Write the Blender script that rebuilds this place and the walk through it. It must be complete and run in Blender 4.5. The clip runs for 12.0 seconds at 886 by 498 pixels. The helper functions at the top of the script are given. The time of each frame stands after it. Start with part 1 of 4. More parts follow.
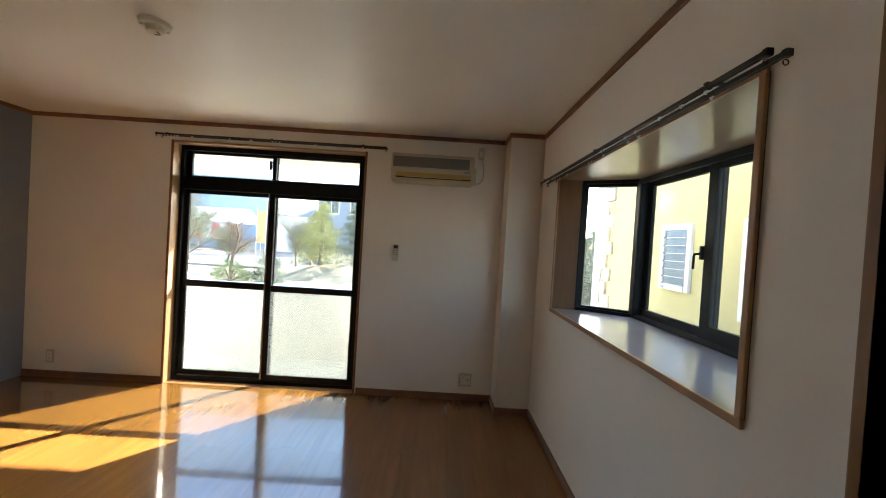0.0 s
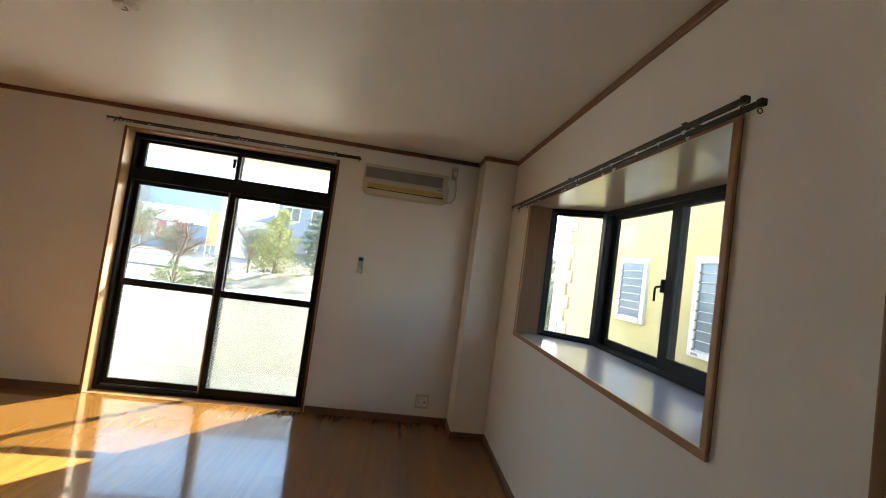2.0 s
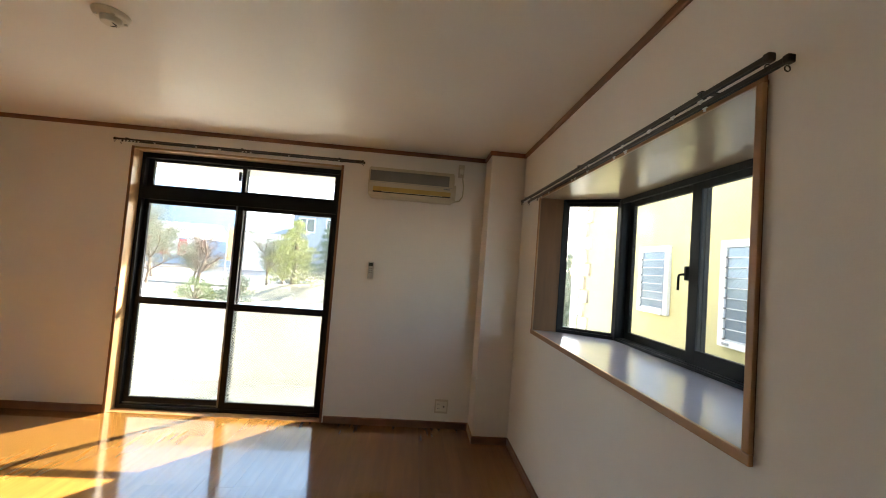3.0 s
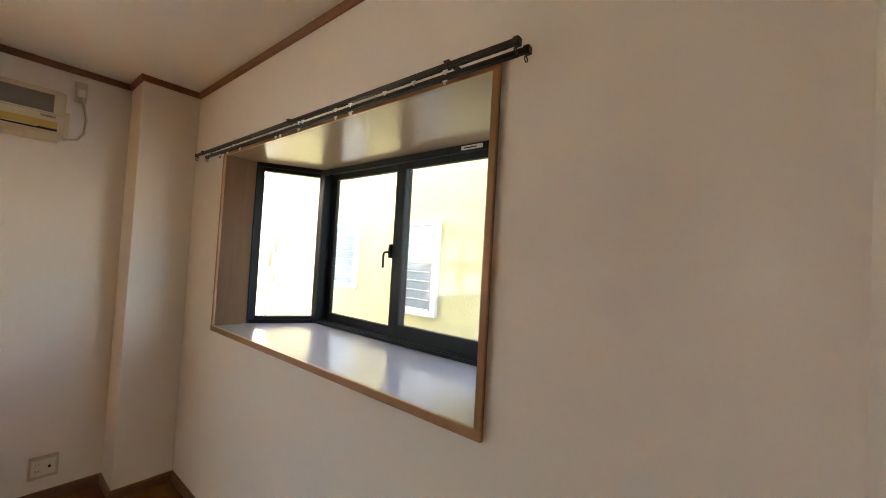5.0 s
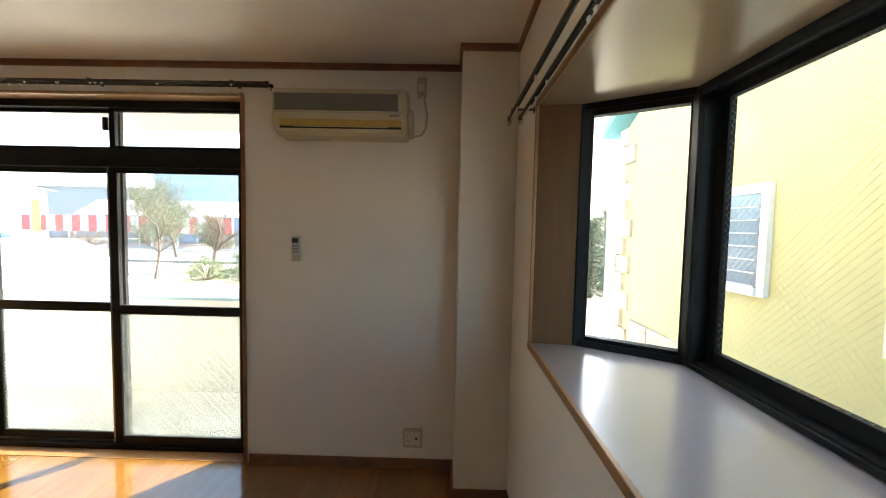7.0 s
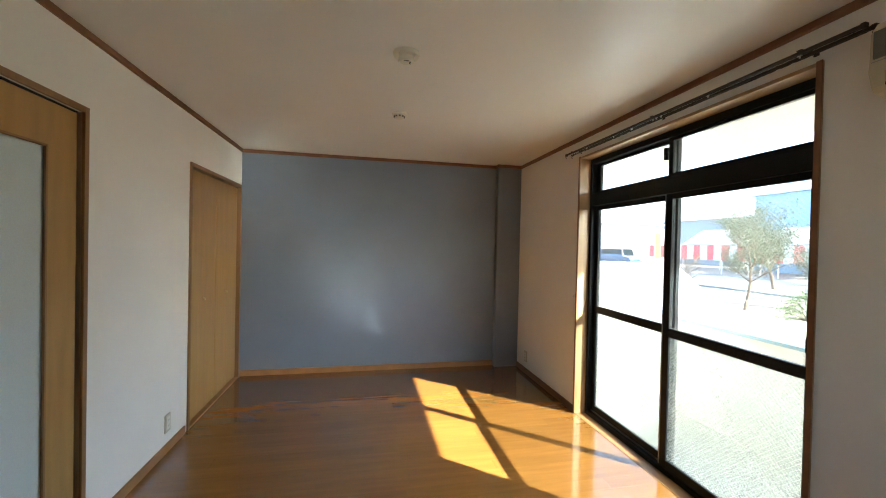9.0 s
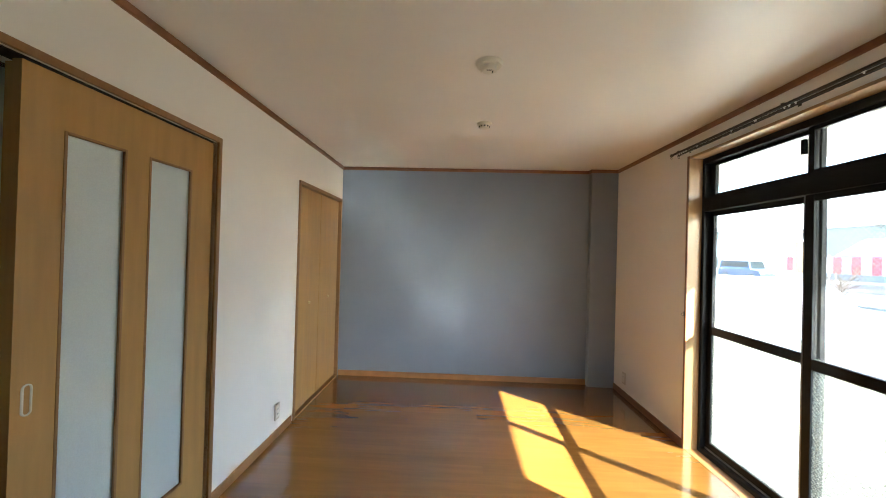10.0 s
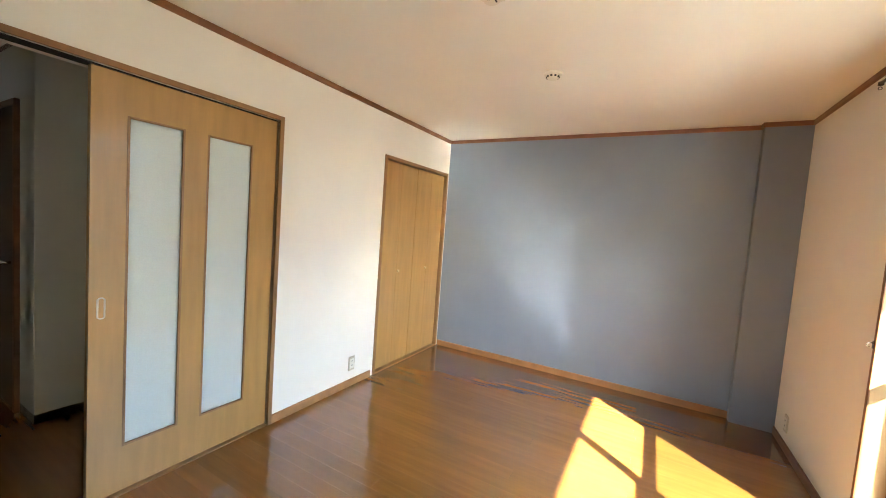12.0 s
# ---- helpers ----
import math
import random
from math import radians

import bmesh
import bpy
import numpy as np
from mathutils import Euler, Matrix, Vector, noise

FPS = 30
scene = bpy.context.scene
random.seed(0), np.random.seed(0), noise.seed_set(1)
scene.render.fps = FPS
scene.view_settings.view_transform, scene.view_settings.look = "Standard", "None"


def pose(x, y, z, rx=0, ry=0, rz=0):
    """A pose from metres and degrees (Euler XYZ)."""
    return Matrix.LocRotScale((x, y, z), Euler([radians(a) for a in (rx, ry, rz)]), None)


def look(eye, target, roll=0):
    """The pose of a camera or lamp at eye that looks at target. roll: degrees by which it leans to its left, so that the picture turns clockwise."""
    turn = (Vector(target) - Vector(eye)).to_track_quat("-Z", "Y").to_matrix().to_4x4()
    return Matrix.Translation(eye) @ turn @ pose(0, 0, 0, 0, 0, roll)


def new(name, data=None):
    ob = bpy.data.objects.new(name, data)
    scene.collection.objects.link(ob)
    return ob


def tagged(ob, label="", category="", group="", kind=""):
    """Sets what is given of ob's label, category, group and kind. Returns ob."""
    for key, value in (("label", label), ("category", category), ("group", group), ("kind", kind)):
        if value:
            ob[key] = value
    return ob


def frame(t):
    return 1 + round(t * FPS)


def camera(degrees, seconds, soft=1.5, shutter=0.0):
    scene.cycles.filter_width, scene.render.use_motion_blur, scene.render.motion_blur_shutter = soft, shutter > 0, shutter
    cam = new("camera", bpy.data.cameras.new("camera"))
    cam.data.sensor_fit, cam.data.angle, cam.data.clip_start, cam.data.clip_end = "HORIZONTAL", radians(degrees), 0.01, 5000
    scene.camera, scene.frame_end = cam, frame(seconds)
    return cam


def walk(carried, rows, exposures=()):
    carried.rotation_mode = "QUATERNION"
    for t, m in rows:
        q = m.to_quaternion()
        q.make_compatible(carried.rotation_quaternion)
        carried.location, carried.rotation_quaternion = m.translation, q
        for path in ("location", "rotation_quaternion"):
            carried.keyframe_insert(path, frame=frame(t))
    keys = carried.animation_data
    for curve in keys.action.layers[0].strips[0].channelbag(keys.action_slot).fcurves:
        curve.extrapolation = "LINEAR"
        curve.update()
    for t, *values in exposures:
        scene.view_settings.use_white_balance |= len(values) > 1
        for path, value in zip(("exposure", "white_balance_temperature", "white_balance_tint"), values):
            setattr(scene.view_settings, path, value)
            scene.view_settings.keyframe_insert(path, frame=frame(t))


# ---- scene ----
cam = camera(99.5, 12.0, soft=1.0)
PATH = [
    (0, (0.123, 0.005, 1.443), (0.144, 2.005, 1.408), 3.50),
    (0.5, (0.126, 0.032, 1.420), (0.211, 2.028, 1.495), 2.16),
    (1, (0.115, 0.050, 1.418), (0.272, 2.041, 1.521), 4.97),
    (1.5, (0.089, 0.052, 1.420), (0.324, 2.036, 1.521), 6.34),
    (2, (0.070, 0.051, 1.422), (0.287, 2.038, 1.508), 7.78),
    (2.5, (0.089, 0.047, 1.423), (0.245, 2.039, 1.509), 6.43),
    (2.7, (0.122, 0.060, 1.417), (0.195, 2.056, 1.522), 4.53),
    (4.3, (0.114, 0.479, 1.444), (1.238, 2.131, 1.353), 5.68),
    (4.5, (0.123, 0.474, 1.448), (1.396, 2.017, 1.420), 5.66),
    (5, (0.143, 0.489, 1.442), (1.697, 1.747, 1.499), 3.27),
    (5.5, (0.204, 0.587, 1.433), (1.741, 1.867, 1.466), 0.78),
    (6, (0.448, 0.800, 1.447), (1.655, 2.394, 1.399), -1.56),
    (6.5, (0.572, 0.963, 1.459), (1.191, 2.862, 1.350), -1.97),
    (7, (0.628, 1.234, 1.465), (0.598, 3.231, 1.354), 1.20),
    (7.5, (0.627, 1.446, 1.482), (-0.117, 3.297, 1.343), 1.10),
    (7.7, (0.608, 1.478, 1.455), (-0.433, 3.182, 1.331), 1.31),
    (9.3, (0.617, 1.677, 1.441), (-1.378, 1.815, 1.428), 1.73),
    (9.5, (0.626, 1.694, 1.441), (-1.374, 1.697, 1.435), 2.01),
    (10, (0.593, 1.684, 1.442), (-1.405, 1.609, 1.459), 1.56),
    (10.5, (0.509, 1.881, 1.429), (-1.480, 1.672, 1.424), 0.35),
    (11, (0.428, 2.134, 1.439), (-1.519, 1.681, 1.407), 1.37),
    (11.5, (0.270, 2.315, 1.396), (-1.609, 1.632, 1.341), 3.59),
    (12, (0.166, 2.490, 1.432), (-1.577, 1.518, 1.302), 4.23),
]
walk(cam, [(t, look(eye, target, roll)) for t, eye, target, roll in PATH],
     [(0.0, 3.59, 6450, 12), (2.7, 3.80, 6750, 13), (4.3, 4.45, 7150, 17), (5.5, 4.36, 7150, 17), (6.0, 4.10, 7050, 15), (6.5, 3.83, 6750, 13), (7.5, 3.72, 7050, 10),
      (9.3, 3.79, 6050, 7), (10.0, 4.20, 6100, 8), (10.5, 4.46, 5950, 8), (11.0, 4.60, 6050, 10), (11.5, 4.80, 6150, 10), (12.0, 4.98, 6350, 10)])

# ---- world, sun ----
scene.cycles.blur_glossy = 0.05
SUN_EL = radians(35.3)
SUN_WAY = Vector((-0.645, -0.765, -math.tan(SUN_EL))).normalized()
world = bpy.data.worlds.new("world")
scene.world = world
world.use_nodes = True
wn = world.node_tree.nodes
sky = wn.new("ShaderNodeTexSky")
sky.sky_type = "NISHITA"
sky.sun_disc = False
sky.sun_elevation = SUN_EL
sky.sun_rotation = math.atan2(0.645, 0.765)
wn["Background"].inputs["Strength"].default_value = 0.125
world.node_tree.links.new(sky.outputs["Color"], wn["Background"].inputs["Color"])
sun_data = bpy.data.lights.new("sun", "SUN")
sun_data.energy, sun_data.angle, sun_data.color = 5.0, radians(0.6), (1.0, 0.93, 0.82)
sun = new("sun", sun_data)
sun.matrix_world = look((0, 0, 8), Vector((0, 0, 8)) + SUN_WAY)


# ---- materials ----
def mat(name, colour, rough=0.6, vary=0.08, scale=6.0, bump=0.0, bump_scale=200.0, metal=0.0, stretch=(1, 1, 1), coat=0.0, second=None, island=False, rand=0.0, specular=0.5, detail=6.0):
    """Principled paint with large-scale variation, fine relief and, where asked, tone by object or by island."""
    m = bpy.data.materials.new(name)
    m.use_nodes = True
    nt = m.node_tree
    n, link = nt.nodes, nt.links.new
    b = n["Principled BSDF"]
    b.inputs["Roughness"].default_value, b.inputs["Metallic"].default_value = rough, metal
    b.inputs["Coat Weight"].default_value, b.inputs["Coat Roughness"].default_value = coat, 0.06
    b.inputs["Specular IOR Level"].default_value = specular
    tc = n.new("ShaderNodeTexCoord")
    mp = n.new("ShaderNodeMapping")
    mp.inputs["Scale"].default_value = stretch
    link(tc.outputs["Object"], mp.inputs["Vector"])
    big = n.new("ShaderNodeTexNoise")
    big.inputs["Scale"].default_value, big.inputs["Detail"].default_value = scale, detail
    ramp = n.new("ShaderNodeValToRGB")
    lo = second or tuple(c * (1 - vary) for c in colour)
    hi = colour if second else tuple(min(1, c * (1 + vary)) for c in colour)
    ramp.color_ramp.elements[0].position, ramp.color_ramp.elements[1].position = 0.3, 0.7
    ramp.color_ramp.elements[0].color, ramp.color_ramp.elements[1].color = (*lo, 1), (*hi, 1)
    link(mp.outputs["Vector"], big.inputs["Vector"])
    link(big.outputs["Fac"], ramp.inputs["Fac"])
    out = ramp.outputs["Color"]
    if rand:
        src = n.new("ShaderNodeNewGeometry").outputs["Random Per Island"] if island else n.new("ShaderNodeObjectInfo").outputs["Random"]
        mr = n.new("ShaderNodeMapRange")
        mr.inputs["To Min"].default_value, mr.inputs["To Max"].default_value = 1 - rand, 1 + rand
        link(src, mr.inputs["Value"])
        mul = n.new("ShaderNodeMix")
        mul.data_type, mul.blend_type = "RGBA", "MULTIPLY"
        mul.inputs["Factor"].default_value = 1.0
        link(out, mul.inputs["A"])
        link(mr.outputs["Result"], mul.inputs["B"])
        out = mul.outputs["Result"]
        add = n.new("ShaderNodeVectorMath")
        add.operation = "SCALE"
        add.inputs[0].default_value = (37.0, 53.0, 19.0)
        link(src, add.inputs["Scale"])
        link(add.outputs["Vector"], mp.inputs["Location"])
    link(out, b.inputs["Base Color"])
    rr = n.new("ShaderNodeMapRange")
    rr.inputs["To Min"].default_value, rr.inputs["To Max"].default_value = max(0.02, rough * 0.85), min(1, rough * 1.15)
    link(big.outputs["Fac"], rr.inputs["Value"])
    link(rr.outputs["Result"], b.inputs["Roughness"])
    if bump:
        fine = n.new("ShaderNodeTexNoise")
        fine.inputs["Scale"].default_value, fine.inputs["Detail"].default_value = bump_scale, 3.0
        link(mp.outputs["Vector"], fine.inputs["Vector"])
        bp = n.new("ShaderNodeBump")
        bp.inputs["Strength"].default_value, bp.inputs["Distance"].default_value = bump, 0.002
        link(fine.outputs["Fac"], bp.inputs["Height"])
        link(bp.outputs["Normal"], b.inputs["Normal"])
    return m


def glass(name, tint=(0.93, 0.96, 0.95), frost=0.0, gloss_rough=0.0, cloud=(0.86, 0.9, 0.9), through_part=0.0, white=0.0, soft=0.0):
    """A pane: clear transmission with gloss by Fresnel; frost mixes in scattering, of which through_part goes straight on."""
    m = bpy.data.materials.new(name)
    m.use_nodes = True
    nt = m.node_tree
    n, link = nt.nodes, nt.links.new
    n.remove(n["Principled BSDF"])
    clear = n.new("ShaderNodeBsdfTransparent")
    clear.inputs["Color"].default_value = (*tint, 1)
    body = clear.outputs["BSDF"]
    if frost:
        milk = n.new("ShaderNodeBsdfTranslucent")
        milk.inputs["Color"].default_value = (*cloud, 1)
        tc = n.new("ShaderNodeTexCoord")
        nz = n.new("ShaderNodeTexNoise")
        nz.inputs["Scale"].default_value = 160
        link(tc.outputs["Object"], nz.inputs["Vector"])
        mr = n.new("ShaderNodeMapRange")
        mr.inputs["To Min"].default_value, mr.inputs["To Max"].default_value = frost - through_part - 0.08, frost - through_part + 0.08
        link(nz.outputs["Fac"], mr.inputs["Value"])
        mx = n.new("ShaderNodeMixShader")
        link(mr.outputs["Result"], mx.inputs["Fac"])
        link(body, mx.inputs[1])
        milky = milk.outputs["BSDF"]
        if soft:
            ref = n.new("ShaderNodeBsdfRefraction")
            ref.inputs["Color"].default_value = (*tint, 1)
            ref.inputs["Roughness"].default_value = soft
            ref.inputs["IOR"].default_value = 1.45
            both = n.new("ShaderNodeMixShader")
            both.inputs["Fac"].default_value = 0.93
            link(milky, both.inputs[1])
            link(ref.outputs["BSDF"], both.inputs[2])
            milky = both.outputs["Shader"]
        if white:
            dif = n.new("ShaderNodeBsdfDiffuse")
            dif.inputs["Color"].default_value = (*cloud, 1)
            both = n.new("ShaderNodeMixShader")
            both.inputs["Fac"].default_value = white
            link(milky, both.inputs[1])
            link(dif.outputs["BSDF"], both.inputs[2])
            milky = both.outputs["Shader"]
        link(milky, mx.inputs[2])
        body = mx.outputs["Shader"]
    shine = n.new("ShaderNodeBsdfGlossy")
    shine.inputs["Roughness"].default_value = gloss_rough
    lw = n.new("ShaderNodeLayerWeight")
    lw.inputs["Blend"].default_value = 0.5
    p5 = n.new("ShaderNodeMath")
    p5.operation, p5.inputs[1].default_value = "POWER", 5.0
    link(lw.outputs["Facing"], p5.inputs[0])
    fr = n.new("ShaderNodeMapRange")
    fr.inputs["To Min"].default_value, fr.inputs["To Max"].default_value = 0.022, 0.9
    link(p5.outputs["Value"], fr.inputs["Value"])
    mx = n.new("ShaderNodeMixShader")
    link(fr.outputs["Result"], mx.inputs["Fac"])
    link(body, mx.inputs[1])
    link(shine.outputs["BSDF"], mx.inputs[2])
    link(mx.outputs["Shader"], n["Material Output"].inputs["Surface"])
    return m


WALLPAPER = mat("white_wallpaper", (0.81, 0.755, 0.68), 0.75, 0.02, 2.5, 0.22, 420)
BLUEPAPER = mat("blue_wallpaper", (0.215, 0.255, 0.325), 0.5, 0.05, 2.0, 0.5, 240)
CEILING = mat("ceiling_paper", (0.85, 0.805, 0.735), 0.42, 0.02, 2.0, 0.3, 220)
TRIM = mat("brown_trim", (0.215, 0.088, 0.036), 0.42, 0.2, 9, 0.15, 90, stretch=(1, 1, 1))
BASE = mat("brown_baseboard", (0.185, 0.085, 0.038), 0.38, 0.2, 9, 0.15, 90)
TRIM_LIGHT = mat("light_brown_trim", (0.34, 0.165, 0.062), 0.42, 0.15, 9, 0.15, 90)
FLOOR = mat("oak_flooring", (0.262, 0.113, 0.0245), 0.18, 0.2, 3.5, 0.0, 60, stretch=(8, 0.7, 8), coat=1.0, second=(0.218, 0.090, 0.019), rand=0.09, detail=2.5)
GROOVE = mat("floor_groove", (0.13, 0.055, 0.018), 0.6)
DOORWOOD = mat("door_wood", (0.42, 0.232, 0.075), 0.36, 0.1, 4, 0.08, 80, stretch=(6, 6, 0.6), coat=0.1)
DOOREDGE = mat("door_bead", (0.27, 0.135, 0.05), 0.4, 0.1, 6, 0.05, 60, stretch=(6, 6, 0.6))
JAMBWOOD = mat("jamb_wood", (0.42, 0.25, 0.115), 0.33, 0.12, 5, 0.1, 80, stretch=(6, 6, 0.7), coat=0.15)
SILL = mat("sill_laminate", (0.365, 0.33, 0.365), 0.2, 0.04, 3, 0.05, 90, coat=0.15)
# darker copy of the jamb wood: the bay jambs' shade is in its colour
BAYWOOD_SHADED = mat("shaded_bay_jamb_wood", (0.145, 0.068, 0.027), 0.5, 0.12, 5, 0.1, 80, stretch=(6, 6, 0.7), specular=0.25)
BAYTOP = mat("bay_head_laminate", (0.35, 0.255, 0.165), 0.24, 0.04, 3, 0.05, 90, coat=0.1)
BLACK = mat("black_anodised", (0.006, 0.0066, 0.009), 0.48, 0.2, 8, 0.05, 300, specular=0.18)
GREYALU = mat("grey_aluminium", (0.30, 0.32, 0.34), 0.35, 0.1, 8, 0.03, 200, metal=0.7)
GASKET = mat("rubber_gasket", (0.02, 0.02, 0.02), 0.7, 0.1)
WIRE = mat("glass_wire", (0.42, 0.42, 0.38), 0.5, 0.1, metal=0.5)
RAIL = mat("bronze_rail", (0.042, 0.030, 0.021), 0.4, 0.12, 8, 0.05, 200, metal=0.2, specular=0.35)
RUNNER = mat("white_runner", (0.75, 0.74, 0.70), 0.45, 0.05)
CREAM = mat("aged_cream_plastic", (0.56, 0.485, 0.335), 0.4, 0.05, 4, 0.05, 150)
YELLOWED = mat("yellowed_flap", (0.50, 0.335, 0.085), 0.4, 0.1, 4)
GRILLE = mat("grey_grille", (0.19, 0.175, 0.155), 0.5, 0.08, 8)
DARK = mat("dark_gap", (0.012, 0.011, 0.010), 0.7)
PLATE = mat("ivory_plate", (0.56, 0.48, 0.36), 0.38, 0.03, 5)
REMOTEGREY = mat("pale_grey_remote", (0.47, 0.45, 0.41), 0.45, 0.05)
GREYPLASTIC = mat("grey_plastic", (0.30, 0.29, 0.27), 0.45, 0.06)
CHROME = mat("worn_chrome", (0.62, 0.61, 0.58), 0.22, 0.05, metal=1.0)
BRASS = mat("pale_brass", (0.60, 0.47, 0.27), 0.3, 0.06, metal=0.9)
IVORY = mat("ivory_fitting", (0.74, 0.69, 0.58), 0.4, 0.03)
LABELINK = mat("label_print", (0.60, 0.60, 0.58), 0.5)
YELLOW = mat("yellow_render", (0.50, 0.455, 0.235), 0.85, 0.05, 1.6, 0.8, 60)
STONE = mat("quoin_stone", (0.45, 0.40, 0.335), 0.85, 0.22, 9, 0.8, 60, rand=0.14)
WHITEALU = mat("white_aluminium", (0.74, 0.75, 0.75), 0.4, 0.04, 5)
WHITEPVC = mat("white_pipe", (0.70, 0.71, 0.72), 0.4, 0.06, 5)
TEAL = mat("teal_metal_roof", (0.10, 0.30, 0.36), 0.45, 0.12, 3)
CONCRETE = mat("pale_concrete", (0.50, 0.485, 0.45), 0.9, 0.12, 1.6, 0.5, 60)
GRAVEL = mat("gravel_ground", (0.24, 0.22, 0.185), 0.95, 0.22, 0.5, 1.0, 30)
ASPHALT = mat("asphalt", (0.045, 0.048, 0.054), 0.9, 0.2, 1.2, 0.6, 60)
DRYGRASS = mat("dry_grass", (0.25, 0.22, 0.145), 0.95, 0.25, 1.5)
WHITEWALL = mat("white_render", (0.72, 0.71, 0.68), 0.85, 0.05, 1.5, 0.4, 40)
SOFFIT = mat("soffit_board", (0.70, 0.69, 0.66), 0.8, 0.04, 2, 0.2, 60)
PALEBLUE = mat("pale_blue_coping", (0.15, 0.25, 0.31), 0.4, 0.08, 3, metal=0.2)
ROOFBLUE = mat("blue_roof_tiles", (0.22, 0.33, 0.44), 0.6, 0.12, 3)
PAVING = mat("worn_paving", (0.22, 0.215, 0.20), 0.9, 0.15, 1.6, 0.5, 60)
BLUEWALL = mat("pale_blue_siding", (0.22, 0.32, 0.42), 0.8, 0.06, 2)
GREYWALL = mat("grey_siding", (0.20, 0.23, 0.27), 0.8, 0.08, 2)
BARK = mat("bark", (0.13, 0.095, 0.07), 0.95, 0.3, 12, 0.8, 60)
LEAF = mat("leaf_green", (0.105, 0.145, 0.05), 0.6, 0.25, 6, rand=0.3, island=True)
LEAFGREY = mat("leaf_grey_green", (0.13, 0.15, 0.09), 0.6, 0.25, 6, rand=0.3, island=True)
LEAFDARK = mat("leaf_dark_green", (0.045, 0.075, 0.035), 0.6, 0.25, 6, rand=0.3, island=True)
LEAFYELLOW = mat("leaf_yellow_green", (0.22, 0.235, 0.06), 0.6, 0.25, 6, rand=0.3, island=True)
REDCLOTH = mat("red_cloth", (0.62, 0.13, 0.13), 0.85, 0.08)
WHITECLOTH = mat("white_cloth", (0.78, 0.77, 0.75), 0.85, 0.05)
ORANGECLOTH = mat("orange_cloth", (0.80, 0.42, 0.18), 0.85, 0.08)
GREENCLOTH = mat("green_cloth", (0.15, 0.5, 0.36), 0.85, 0.08)
CARWHITE = mat("white_car_paint", (0.75, 0.75, 0.74), 0.25, 0.03, coat=0.6)
CARBLUE = mat("dark_blue_car_paint", (0.035, 0.07, 0.15), 0.25, 0.05, coat=0.6)
CARGLASS = mat("car_glass", (0.03, 0.04, 0.045), 0.06, 0.05)
TYRE = mat("tyre_rubber", (0.02, 0.02, 0.02), 0.85)
CLEAR = glass("clear_glass")
FROST = glass("frosted_glass", (0.76, 0.82, 0.81), 0.97, 0.12, (0.50, 0.56, 0.56), 0.72, 0.0, 0.36)
DOORFROST = glass("textured_door_glass", (0.8, 0.85, 0.84), 0.95, 0.12, (0.80, 0.84, 0.82), 0.03, 0.7)
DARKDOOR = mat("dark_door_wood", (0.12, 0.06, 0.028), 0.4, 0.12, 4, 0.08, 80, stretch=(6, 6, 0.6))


# ---- mesh helpers ----
def link_mesh(name, bm, material, smooth=False):
    me = bpy.data.meshes.new(name)
    bmesh.ops.recalc_face_normals(bm, faces=bm.faces)
    bm.to_mesh(me)
    bm.free()
    if material:
        me.materials.append(material)
    for p in me.polygons:
        p.use_smooth = smooth
    return new(name, me)


def part(name, bm, material, parent, label="", smooth=False):
    ob = link_mesh(name, bm, material, smooth)
    ob.parent = parent
    return tagged(ob, label)


def thing(name, label, category, at=(0, 0, 0), rz=0.0, group="", kind=""):
    ob = new(name)
    ob.empty_display_size = 0.1
    ob.matrix_basis = pose(*at, 0, 0, rz)
    return tagged(ob, label, category, group, kind)


def box(x0, x1, y0, y1, z0, z1, bevel=0.0, bm=None, m=None):
    bm = bm or bmesh.new()
    c = Matrix.Translation(((x0 + x1) / 2, (y0 + y1) / 2, (z0 + z1) / 2)) @ Matrix.Diagonal((abs(x1 - x0), abs(y1 - y0), abs(z1 - z0), 1))
    if m:
        c = m @ c
    made = bmesh.ops.create_cube(bm, size=1.0, matrix=c)
    if bevel:
        edges = list({e for v in made["verts"] for e in v.link_edges})
        bmesh.ops.bevel(bm, geom=edges, offset=bevel, segments=2, profile=0.6, affect="EDGES")
    return bm


def cyl(r, depth, m=None, seg=24, r2=None, bm=None, bevel=0.0):
    bm = bm or bmesh.new()
    made = bmesh.ops.create_cone(bm, cap_ends=True, segments=seg, radius1=r, radius2=r if r2 is None else r2, depth=depth, matrix=m or Matrix())
    if bevel:
        caps = [f for f in {f for v in made["verts"] for f in v.link_faces} if len(f.verts) > 4]
        edges = list({e for f in caps for e in f.edges})
        bmesh.ops.bevel(bm, geom=edges, offset=bevel, segments=2, profile=0.6, affect="EDGES")
    return bm


def prism(outline, z0, z1, bm=None):
    """An upright prism over an outline of (x, y)."""
    bm = bm or bmesh.new()
    low = [bm.verts.new((x, y, z0)) for x, y in outline]
    top = [bm.verts.new((x, y, z1)) for x, y in outline]
    bm.faces.new(low[::-1])
    bm.faces.new(top)
    for i in range(len(outline)):
        j = (i + 1) % len(outline)
        bm.faces.new((low[i], low[j], top[j], top[i]))
    return bm


def extrude_xz(outline, y0, y1, bm=None):
    """A prism over an outline of (x, z), from y0 to y1."""
    bm = bm or bmesh.new()
    a = [bm.verts.new((x, y0, z)) for x, z in outline]
    b = [bm.verts.new((x, y1, z)) for x, z in outline]
    bm.faces.new(a)
    bm.faces.new(b[::-1])
    for i in range(len(outline)):
        j = (i + 1) % len(outline)
        bm.faces.new((a[i], b[i], b[j], a[j]))
    return bm


